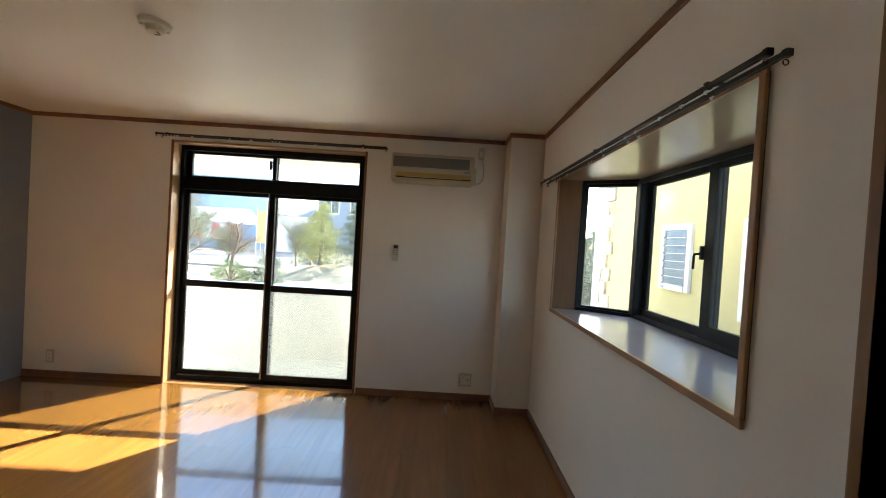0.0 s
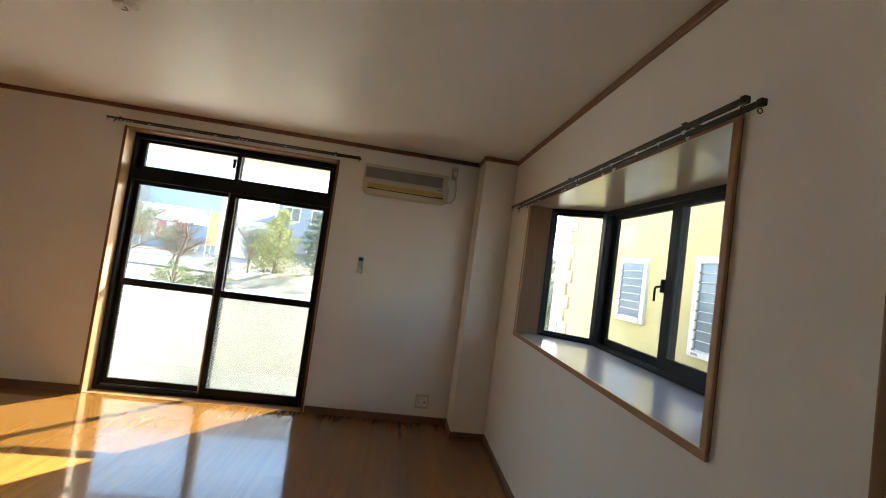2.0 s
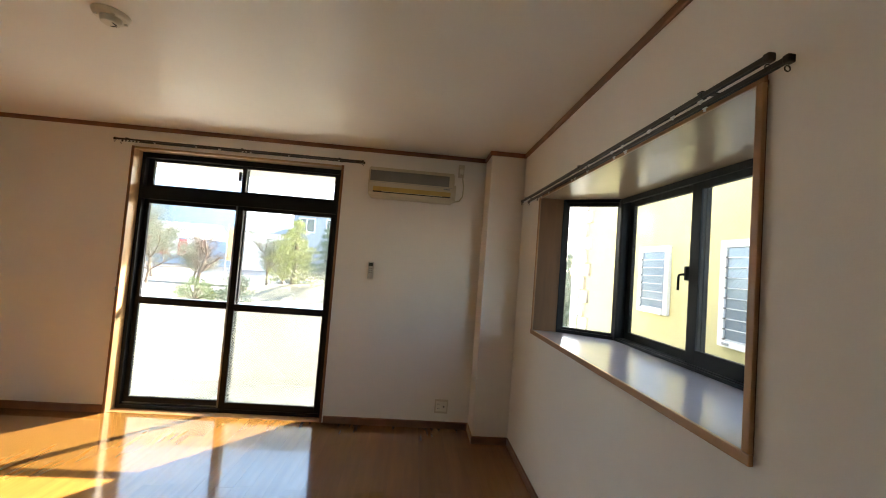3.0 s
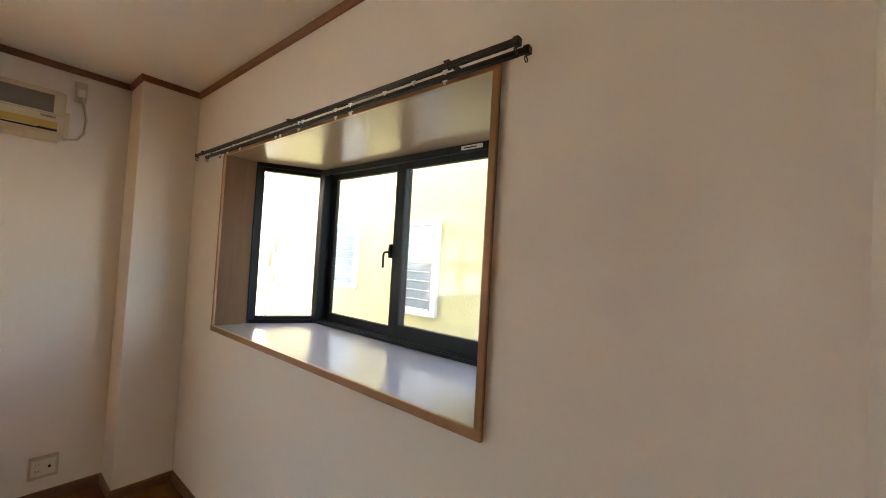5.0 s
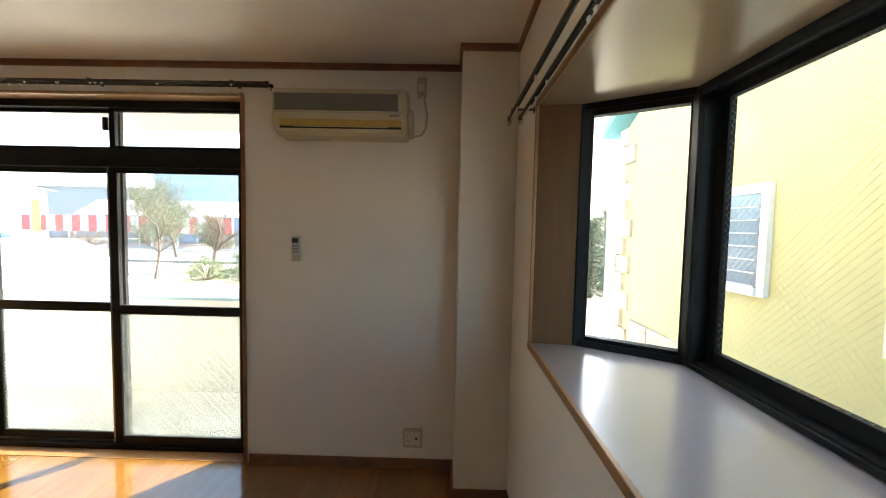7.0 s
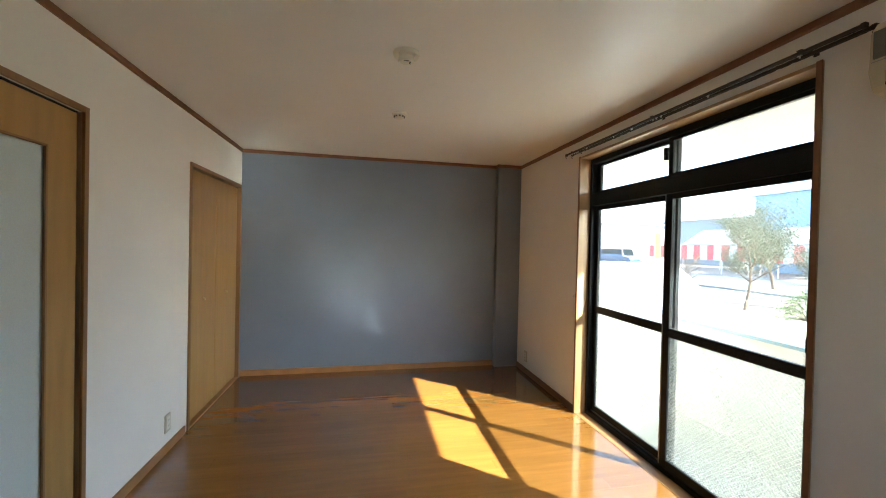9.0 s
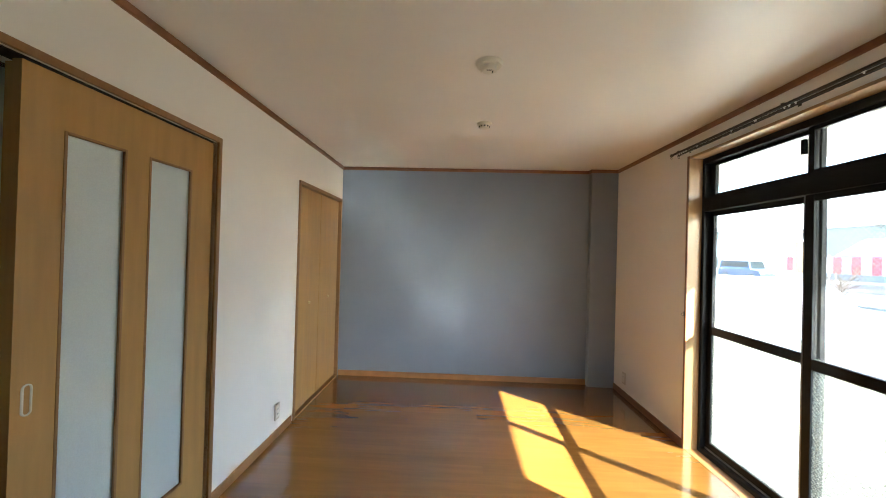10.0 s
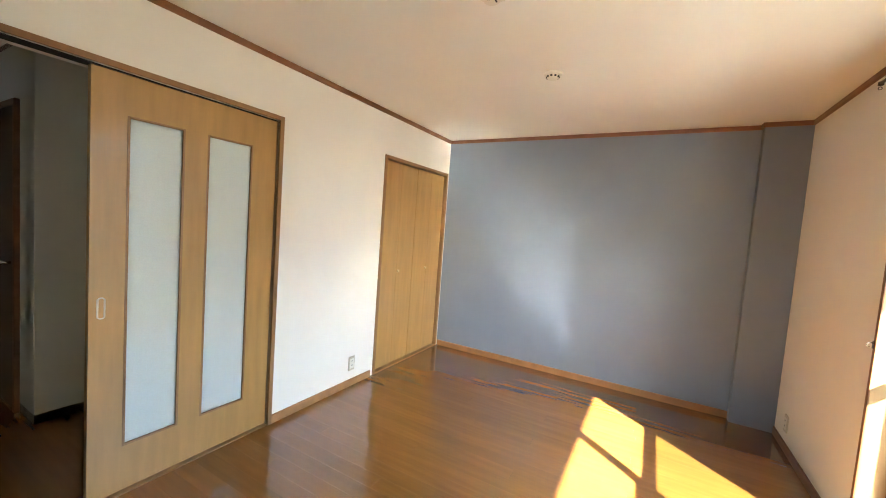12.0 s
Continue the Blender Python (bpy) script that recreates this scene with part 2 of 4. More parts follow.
def tube(points, r, bm=None, seg=8):
    """A round rod through points; r may be one radius or one a point."""
    bm = bm or bmesh.new()
    pts = [Vector(p) for p in points]
    rs = r if isinstance(r, (list, tuple)) else [r] * len(pts)
    rings = []
    for i, p in enumerate(pts):
        d = (pts[min(i + 1, len(pts) - 1)] - pts[max(i - 1, 0)]).normalized()
        u = d.orthogonal().normalized() if not rings else (rings[-1][1] - d * rings[-1][1].dot(d)).normalized()
        w = d.cross(u)
        rings.append(([bm.verts.new(p + (u * math.cos(a) + w * math.sin(a)) * rs[i]) for a in [2 * math.pi * k / seg for k in range(seg)]], u))
    for (a, _), (b, _) in zip(rings, rings[1:]):
        for k in range(seg):
            bm.faces.new((a[k], a[(k + 1) % seg], b[(k + 1) % seg], b[k]))
    bm.faces.new(rings[0][0][::-1])
    bm.faces.new(rings[-1][0])
    return bm


def setting(name, bm, material, label="", category=""):
    return tagged(link_mesh(name, bm, material), label, category, kind="structure")


# ---- room shell ----
W, E, S, N, H, T = -3.69, 0.97, 0.345, 3.445, 2.40, 0.14
WX0, WX1, WTOP = -2.345, -0.578, 2.222
BY0, BY1, BZ0, BZ1 = 1.010, 2.71, 1.017, 1.945
DX0, DX1, DTOP = -1.427, 0.525, 2.015
CX0, CX1, CTOP = -3.66, -2.505, 2.017
XHALL0, XHALL1, YHALL = -1.75, 0.80, -3.3

bm = box(W - T, WX0, N, N + T, 0, H)
box(WX1, E + T, N, N + T, 0, H, bm=bm)
box(WX0, WX1, N, N + T, WTOP, H, bm=bm)
setting("wall_north", bm, WALLPAPER, "white wallpapered wall around the balcony window", "wall")
bm = box(E, E + T, S - T, BY0, 0, H)
box(E, E + T, BY1, N, 0, H, bm=bm)
box(E, E + T, BY0, BY1, 0, BZ0 - 0.028, bm=bm)
box(E, E + T, BY0, BY1, BZ1 + 0.018, H, bm=bm)
setting("wall_east", bm, WALLPAPER, "white wallpapered wall around the bay window", "wall")
bm = box(W - T, CX0, S - T, S, 0, H)
box(CX1, DX0, S - T, S, 0, H, bm=bm)
box(DX1, E, S - T, S, 0, H, bm=bm)
box(CX0, CX1, S - T, S, CTOP, H, bm=bm)
box(DX0, DX1, S - T, S, DTOP, H, bm=bm)
setting("wall_south", bm, WALLPAPER, "white wallpapered wall with closet and sliding door", "wall")
setting("wall_west", box(W - T, W, S, N, 0, H), BLUEPAPER, "slate blue accent wallpaper wall", "wall")
setting("pillar_northwest", box(W, -3.61, 3.157, N, 0, H, 0.004), BLUEPAPER, "shallow blue papered corner pillar", "pillar")
setting("pillar_northeast", box(0.68, E, 3.19, N, 0, H, 0.006), WALLPAPER, "white papered square corner pillar", "pillar")
setting("ceiling", box(W - T, E + T, S - T, N + T, H, H + 0.1), CEILING, "off-white papered flat ceiling", "ceiling")

# crown moulding and baseboards, mitred runs
def run(points, z0, z1, depth, name, material, label):
    """A board along a chain of wall points, the room on its left."""
    bm = bmesh.new()
    prev = None
    n = len(points)
    for i in range(n):
        p = Vector((*points[i], 0))
        d0 = (p - Vector((*points[i - 1], 0))).normalized() if i else None
        d1 = (Vector((*points[i + 1], 0)) - p).normalized() if i < n - 1 else None
        a, b = d0 or d1, d1 or d0
        na, nb = Vector((-a.y, a.x, 0)), Vector((-b.y, b.x, 0))
        off = (na + nb) / max(0.2, 1 + na.dot(nb)) * depth
        chamfer = min(0.006, (z1 - z0) / 4)
        low_chamfer = z0 > 1
        prof = [p + Vector((0, 0, z0)), p + off * (0.6 if low_chamfer else 1) + Vector((0, 0, z0)), p + off + Vector((0, 0, z0 + chamfer)),
                p + off + Vector((0, 0, z1 - chamfer)), p + off * (1 if low_chamfer else 0.5) + Vector((0, 0, z1)), p + Vector((0, 0, z1))]
        ring = [bm.verts.new(v) for v in prof]
        if prev:
            for k in range(6):
                bm.faces.new((prev[k], prev[(k + 1) % 6], ring[(k + 1) % 6], ring[k]))
        else:
            bm.faces.new(ring)
        prev = ring
    bm.faces.new(prev[::-1])
    return tagged(link_mesh(name, bm, material), label, "trim", kind="structure")


run([(W, N - 0.288), (W, S), (E, S), (E, 3.19), (0.68, 3.19), (0.68, N), (-3.61, N), (-3.61, 3.157), (W, 3.157)], H - 0.036, H - 0.001, 0.014, "crown_trim", TRIM, "brown wooden crown moulding under the ceiling")
run([(W, 3.157), (W, S + 0.01)], 0, 0.06, 0.010, "baseboard_west", TRIM_LIGHT, "brown wooden baseboard under blue wall")
run([(CX1 + 0.035, S), (DX0 - 0.03, S)], 0, 0.06, 0.010, "baseboard_south", TRIM_LIGHT, "brown wooden baseboard between closet and sliding door")
run([(DX1 + 0.03, S), (E, S), (E, 3.19), (0.68, 3.19), (0.68, N), (WX1 + 0.012, N)], 0, 0.06, 0.010, "baseboard_east", BASE, "dark brown wooden baseboard")
run([(WX0 - 0.012, N), (-3.61, N)], 0, 0.06, 0.010, "baseboard_north", BASE, "dark brown wooden baseboard")

# hall behind the sliding door
bm = box(XHALL0 - T, -0.60, -0.76 - T, -0.76, 0, H)
box(-0.60 - T, -0.60, YHALL, -1.15, 0, H, bm=bm)
box(-0.60 - T, -0.60, -1.15, -0.83, 0, H, bm=bm)
box(XHALL1, XHALL1 + T, YHALL - T, S - T, 0, H, bm=bm)
box(-0.60 - T, XHALL1, YHALL - T, YHALL, 0, H, bm=bm)
box(XHALL0 - T, XHALL0, -0.76, S - T, 0, H, bm=bm)
setting("wall_hall", bm, WALLPAPER, "white wallpapered hallway walls in shade", "wall")
setting("ceiling_hall", box(XHALL0 - T, XHALL1 + T, YHALL - T, S - T, H, H + 0.1), CEILING, "off-white hallway ceiling", "ceiling")
setting("floor_hall", box(XHALL0 - T, XHALL1 + T, YHALL - T, S - T, -0.1, -0.001), FLOOR, "glossy brown wooden hallway floor", "floor")
run([(XHALL0, -0.76), (-0.60, -0.76), (-0.60, -1.05)][::-1], 0, 0.06, 0.010, "baseboard_hall", BASE, "dark brown hallway baseboard")
run([(-0.60, YHALL), (-0.60, -0.76), (XHALL0, -0.76)], H - 0.036, H - 0.001, 0.014, "crown_trim_hall", TRIM, "brown crown moulding in the hallway")


def hall_door(name, at, rz):
    d = thing(name, "closed dark wooden door in the dim hallway", "door", at, rz, kind="structure")
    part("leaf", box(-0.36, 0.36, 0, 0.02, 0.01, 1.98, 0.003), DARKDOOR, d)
    for x in (-0.395, 0.36):
        part("jamb", box(x, x + 0.035, 0, 0.028, 0, 2.015, 0.003), TRIM, d)
    part("head", box(-0.395, 0.395, 0, 0.026, 1.98, 2.018, 0.003), TRIM, d)
    h = part("handle", tube([(-0.30, 0.02, 0.98), (-0.30, 0.06, 0.98), (-0.20, 0.06, 0.98)], 0.009), CHROME, d, "chrome lever handle", True)


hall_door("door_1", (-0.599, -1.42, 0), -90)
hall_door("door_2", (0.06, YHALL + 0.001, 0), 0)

# ---- balcony window ----
win = thing("window_1", "black aluminium balcony window with transom, closed sashes and frosted lower panes", "window", (0, 0, 0), kind="structure")
for x0, x1 in ((WX0, WX0 + 0.018), (WX1 - 0.018, WX1)):
    part("casing", box(x0, x1, N - 0.008, N + T + 0.01, 0, WTOP, 0.002), JAMBWOOD, win, "brown wooden jamb lining")
    part("casing_edge", box(x0 - 0.002, x1 + 0.002, N - 0.014, N - 0.0085, 0, WTOP + 0.002, 0.0015), TRIM, win, "dark brown lining edge")
part("casing", box(WX0 + 0.018, WX1 - 0.018, N - 0.008, N + T + 0.01, WTOP - 0.018, WTOP, 0.002), JAMBWOOD, win, "brown wooden head lining")
part("threshold", box(WX0 + 0.018, WX1 - 0.018, N + 0.002, N + 0.089, -0.02, 0.003, 0.001), TRIM_LIGHT, win, "brown wooden threshold strip")
FX0, FX1, FY0, FY1 = WX0 + 0.019, WX1 - 0.019, 3.535, 3.612
part("frame", box(FX0, FX0 + 0.030, FY0, FY1, 0.0, WTOP - 0.019, 0.002), BLACK, win)
part("frame", box(FX1 - 0.034, FX1, FY0, FY1, 0.0, WTOP - 0.019, 0.002), BLACK, win)
part("frame", box(FX0 + 0.030, FX1 - 0.034, FY0, FY1, WTOP - 0.062, WTOP - 0.019, 0.002), BLACK, win)
part("frame", box(FX0 + 0.030, FX1 - 0.034, FY0, FY1, 0.0, 0.032, 0.002), BLACK, win)
part("track", box(FX0 + 0.030, FX1 - 0.034, 3.572, 3.574, 0.032, 0.045), GREYALU, win)
part("transom", box(FX0 + 0.030, FX1 - 0.034, FY0 - 0.004, FY1, 1.800, 1.905, 0.003), BLACK, win)


def wires(x0, x1, y, z0, z1, step=0.024, r=0.0003):
    """Diagonal wire net cast into a pane."""
    bm = bmesh.new()
    h = z1 - z0
    for s in (1, -1):
        k = x0 - h
        while k < x1 + h:
            a, b = ((k, z0), (k + s * h, z1))
            t0, t1 = 0.0, 1.0
            dx = b[0] - a[0]
            lo, hi = sorted(((x0 - a[0]) / dx, (x1 - a[0]) / dx))
            t0, t1 = max(t0, lo), min(t1, hi)
            if t1 - t0 > 0.01:
                p = Vector((a[0] + dx * t0, y, z0 + h * t0))
                q = Vector((a[0] + dx * t1, y, z0 + h * t1))
                tube([p, q], r, bm, 3)
            k += step
    return bm


BALCONY_WIRE = 0.00045


def sash(parent, x0, x1, y0, y1, z0, z1, left, right, bottom, top, panes, name="sash", wired=True, grey=""):
    """A glazed sash in the plane of x and z; panes: (z0, z1, material), with a rail between two."""
    s = part(name, box(x0, x0 + left, y0, y1, z0, z1, 0.002), GREYALU if grey == "l" else BLACK, parent)
    part("stile", box(x1 - right, x1, y0, y1, z0, z1, 0.002), GREYALU if grey == "r" else BLACK, s)
    part("rail", box(x0 + left, x1 - right, y0 + 0.001, y1 - 0.001, z0, z0 + bottom, 0.002), BLACK, s)
    part("rail", box(x0 + left, x1 - right, y0 + 0.001, y1 - 0.001, z1 - top, z1, 0.002), BLACK, s)
    for (a0, a1, m0), (b0, b1, m1) in zip(panes, panes[1:]):
        part("rail", box(x0 + left, x1 - right, y0 + 0.001, y1 - 0.001, a1, b0, 0.002), BLACK, s)
    ym = (y0 + y1) / 2
    for a, b, m in panes:
        part("pane", box(x0 + left, x1 - right, ym - 0.003, ym + 0.003, a, b), m, s, "frosted glass pane" if m is FROST else "clear wired glass pane")
        if wired:
            part("wire_net", wires(x0 + left, x1 - right, ym - 0.0042, a, b, 0.024, BALCONY_WIRE), WIRE, s)
    return s


MX = -1.455
sash(win, FX0 + 0.031, MX + 0.028, 3.577, 3.603, 0.034, 1.799, 0.040, 0.05, 0.055, 0.035, [(0.089, 0.885, FROST), (0.945, 1.764, CLEAR)])
sash(win, MX - 0.032, FX1 - 0.035, 3.543, 3.570, 0.034, 1.799, 0.05, 0.045, 0.055, 0.035, [(0.089, 0.880, FROST), (0.938, 1.764, CLEAR)])
part("stile_cover", box(MX - 0.052, MX - 0.033, 3.552, 3.5755, 0.034, 1.799, 0.002), GREYALU, win, "grey aluminium meeting strip")
sash(win, FX0 + 0.031, MX + 0.018, 3.577, 3.603, 1.906, WTOP - 0.063, 0.05, 0.036, 0.024, 0.022, [(1.930, WTOP - 0.085, CLEAR)])
sash(win, MX - 0.022, FX1 - 0.035, 3.543, 3.570, 1.906, WTOP - 0.063, 0.036, 0.036, 0.024, 0.022, [(1.930, WTOP - 0.085, CLEAR)])
part("crescent_lock", box(MX - 0.045, MX - 0.022, 3.523, 3.545, 2.02, 2.10, 0.004), BLACK, win, "black crescent lock")
part("pull", box(FX1 - 0.075, FX1 - 0.062, 3.530, 3.544, 1.00, 1.07, 0.003), BLACK, win)


# ---- bay window ----
bay = thing("window_2", "angled bay window with black aluminium frame, deep pale sill and brown linings", "window", (0, 0, 0), kind="structure")
B = [(E, BY1), (1.125, 2.69), (1.445, 2.495), (1.445, 1.26), (1.125, 1.055), (E, BY0)]
OUT = [(E - 0.012, BY1 + 0.012), (1.14, BY1 + 0.06), (1.56, 2.53), (1.56, 1.215), (1.14, BY0 - 0.05), (E - 0.012, BY0 - 0.012)]
part("sill", prism([(E - 0.004, BY1)] + B[1:5] + [(E - 0.004, BY0)], BZ0 - 0.022, BZ0), SILL, bay, "pale glossy laminate sill board")
part("head", prism([(E - 0.004, BY1)] + B[1:5] + [(E - 0.004, BY0)], BZ1, BZ1 + 0.018), BAYTOP, bay, "pale glossy laminate bay ceiling")
part("sill_edge", box(E - 0.018, E - 0.0042, BY0 - 0.020, BY1 + 0.018, BZ0 - 0.026, BZ0 + 0.002, 0.003), TRIM_LIGHT, bay, "brown wooden sill edge")
part("head_edge", box(E - 0.015, E - 0.0042, BY0 - 0.018, BY1 + 0.016, BZ1 - 0.004, BZ1 + 0.022, 0.003), TRIM_LIGHT, bay, "brown wooden head edge")
# jamb panels out of the sun, their shade put into the wood colour
part("jamb", prism([(E - 0.0042, BY1), (1.125, 2.69), (1.135, 2.71), (E - 0.0042, BY1 + 0.014)], BZ0 - 0.002, BZ1 + 0.002), BAYWOOD_SHADED, bay, "brown wooden jamb panel")
part("jamb", prism([(E - 0.0042, BY0), (1.125, 1.055), (1.135, 1.035), (E - 0.0042, BY0 - 0.016)], BZ0 - 0.002, BZ1 + 0.002), BAYWOOD_SHADED, bay, "brown wooden jamb panel")
for y0, y1 in ((BY0 - 0.018, BY0 + 0.004), (BY1 - 0.002, BY1 + 0.016)):
    part("jamb_edge", box(E - 0.0165, E - 0.0046, y0, y1, BZ0 + 0.0025, BZ1 - 0.0045, 0.003), TRIM_LIGHT, bay, "brown wooden jamb edge")
part("roof", prism(OUT[1:5] + [(E + T, BY0 - 0.05), (E + T, BY1 + 0.05)], BZ1 + 0.02, BZ1 + 0.09), BLACK, bay, "black metal bay roof")
part("base", prism(OUT[1:5] + [(E + T, BY0 - 0.05), (E + T, BY1 + 0.05)], BZ0 - 0.12, BZ0 - 0.024), BLACK, bay, "black metal bay base")


def bay_side(p, q, z0, z1):
    """One side of the bay from p to q: local x runs along it, local y outward."""
    p, q = Vector((*p, 0)), Vector((*q, 0))
    d = (q - p).normalized()
    length = (q - p).length
    s = part("bay_frame", box(0, length, 0, 0.07, z0 - 0.022, z0 + 0.022, 0.002), BLACK, bay)
    s.matrix_basis = Matrix(((d.x, -d.y, 0, p.x), (d.y, d.x, 0, p.y), (0, 0, 1, 0), (0, 0, 0, 1)))
    part("head_frame", box(0, length, 0, 0.07, z1 - 0.022, z1 + 0.020, 0.002), BLACK, s)
    return s, length


Z0, Z1 = BZ0 + 0.001, BZ1 - 0.001


def leaf(s, x0, x1, y0, y1, z0, z1, st0, st1, bot, top, wired=True):
    part("stile", box(x0, x0 + st0, y0, y1, z0, z1, 0.002), BLACK, s)
    part("stile", box(x1 - st1, x1, y0, y1, z0, z1, 0.002), BLACK, s)
    part("rail", box(x0 + st0, x1 - st1, y0, y1, z0, z0 + bot, 0.002), BLACK, s)
    part("rail", box(x0 + st0, x1 - st1, y0, y1, z1 - top, z1, 0.002), BLACK, s)
    ym = (y0 + y1) / 2
    part("pane", box(x0 + st0, x1 - st1, ym - 0.003, ym + 0.003, z0 + bot, z1 - top), CLEAR, s, "clear wired glass pane")
    if wired:
        part("wire_net", wires(x0 + st0, x1 - st1, ym - 0.0042, z0 + bot, z1 - top, 0.023), WIRE, s)


s, L = bay_side(B[1], B[2], Z0, Z1)
leaf(s, 0, L, 0.012, 0.052, Z0 + 0.022, Z1 - 0.022, 0.034, 0.030, 0.016, 0.022)
s, L = bay_side(B[3], B[4], Z0, Z1)
leaf(s, 0, L, 0.012, 0.052, Z0 + 0.022, Z1 - 0.022, 0.030, 0.034, 0.016, 0.022)
s, L = bay_side(B[2], B[3], Z0, Z1)
part("lower_track", box(0, L, -0.012, 0, Z0, Z0 + 0.016, 0.002), BLACK, s)
part("upper_track", box(0, L, -0.014, 0, Z1 - 0.034, Z1 - 0.001, 0.002), BLACK, s)
MID = 0.648
leaf(s, 0.03, MID + 0.03, 0.038, 0.062, Z0 + 0.023, Z1 - 0.023, 0.040, 0.048, 0.045, 0.034)
leaf(s, MID - 0.03, L - 0.02, 0.008, 0.034, Z0 + 0.023, Z1 - 0.023, 0.062, 0.044, 0.070, 0.040)
lock = part("lock_case", box(MID - 0.046, MID - 0.031, -0.006, 0.012, 1.435, 1.505, 0.003), BLACK, s, "black lever lock")
bm = tube([(MID - 0.042, -0.002, 1.465), (MID - 0.062, -0.016, 1.462), (MID - 0.066, -0.018, 1.45), (MID - 0.066, -0.018, 1.385)], 0.006)
part("lock_lever", bm, BLACK, s, "", True)
part("maker_label", box(L - 0.20, L - 0.09, -0.0156, -0.0143, Z1 - 0.026, Z1 - 0.008), LABELINK, s, "small pale printed label")
part("label_bar", box(L - 0.185, L - 0.12, -0.0164, -0.0157, Z1 - 0.020, Z1 - 0.015), DARK, s)
for x, y, turn in ((B[2][0] + 0.018, B[2][1] + 0.008, 0), (B[3][0] + 0.018, B[3][1] - 0.008, 0)):
    bm = box(x - 0.034, x + 0.05, y - 0.03, y + 0.03, Z0, Z1, 0.012)
    part("corner_post", bm, BLACK, bay, "black corner post")
for x, y in ((1.133, 2.70), (1.133, 1.045)):
    part("end_post", box(x - 0.012, x + 0.035, y - 0.016, y + 0.022, Z0, Z1, 0.003), BLACK, bay)


# ---- curtain rails ----
def curtain_rail(name, length, label):
    """A double curtain rail along local x; local y points into the room, z is the rail's underside."""
    r = thing(name, label, "curtain rail")
    ends = ((0.042, 0.0, length - 0.02), (0.086, 0.004, length))
    for y, a, b in ends:
        bm = box(a, b, y - 0.0075, y + 0.0075, 0.0105, 0.024, 0.003)
        rail = part("rail", bm, RAIL, r)
        part("slot", box(a + 0.02, b - 0.02, y - 0.0035, y + 0.0035, 0.0085, 0.0100), DARK, rail)
        for x in (a - 0.004, b + 0.004):
            cap = part("end_cap", box(x - 0.008, x + 0.008, y - 0.0095, y + 0.0095, 0.007, 0.0262, 0.003), RAIL, rail)
            ring = tube([Vector((x + 0.003, y + 0.007 * math.cos(q), -0.004 + 0.007 * math.sin(q))) for q in [k * math.pi / 5 for k in range(11)]], 0.0016, None, 6)
            part("end_ring", ring, RAIL, rail, "", True)
        rnd = random.Random(int(length * 100 + y * 1000))
        spots = [b - 0.04 - 0.028 * k for k in range(6)] + [a + 0.15 + rnd.random() * (b - a - 0.35) for _ in range(9)]
        for x in spots:
            bm = box(x - 0.003, x + 0.003, y - 0.0025, y + 0.0025, -0.003, 0.0088, 0.0012)
            tube([(x - 0.008, y, 0.0072), (x + 0.008, y, 0.0072)], 0.0026, bm, 6)
            part("runner", bm, RUNNER, rail)
    for x in (0.20, length / 2, length - 0.09):
        k = part("bracket", box(x - 0.009, x + 0.009, 0.001, 0.096, 0.0252, 0.029, 0.0012), RAIL, r)
        part("bracket_foot", box(x - 0.010, x + 0.010, 0.001, 0.005, 0.014, 0.036, 0.0012), RAIL, k)
        part("bracket_clip", box(x - 0.007, x + 0.007, 0.077, 0.095, 0.009, 0.0250, 0.002), RAIL, k)
    return r


r = curtain_rail("curtain_rail", 2.02, "bronze double curtain rail with white runners above the balcony window")
r.matrix_basis = pose(-0.405, N, 2.236, 0, 0, 180)
r = curtain_rail("curtain_rail", 1.985, "bronze double curtain rail with white runners above the bay window")
r.matrix_basis = pose(E - 0.003, 0.905, 1.928, 0, 0, 90)

# ---- closet ----
closet = thing("closet_door", "closed light brown bifold closet doors with four flat leaves", "closet door", ((CX0 + CX1) / 2, S, 0), kind="structure")
hw = (CX1 - CX0) / 2
for a in (-hw, hw - 0.03):
    part("casing", box(a, a + 0.03, -0.13, 0.012, 0, CTOP, 0.002), DOOREDGE, closet, "brown wooden casing")
part("casing", box(-hw + 0.03, hw - 0.03, -0.13, 0.012, CTOP - 0.03, CTOP, 0.002), DOOREDGE, closet, "brown wooden head casing")
part("threshold", box(-hw + 0.03, hw - 0.03, -0.13, 0.008, 0.0, 0.016, 0.002), TRIM_LIGHT, closet, "brown wooden threshold")
part("back", box(-hw + 0.03, hw - 0.03, -0.128, -0.09, 0.016, CTOP - 0.03), DARK, closet)
lw = (2 * hw - 0.066) / 4
for k in range(4):
    x = -hw + 0.033 + k * lw
    d = part("leaf", box(x + 0.0015, x + lw - 0.0015, -0.05, -0.022 + (0.0015 if k % 2 else 0), 0.026, CTOP - 0.038, 0.003), DOORWOOD, closet)
    if k in (1, 2):
        kx = x + (0.022 if k == 1 else lw - 0.022)
        q = part("knob", cyl(0.011, 0.014, pose(kx, -0.014, 0.945, 90), 20, 0.014, None, 0.003), BRASS, d, "small pale brass knob", True)

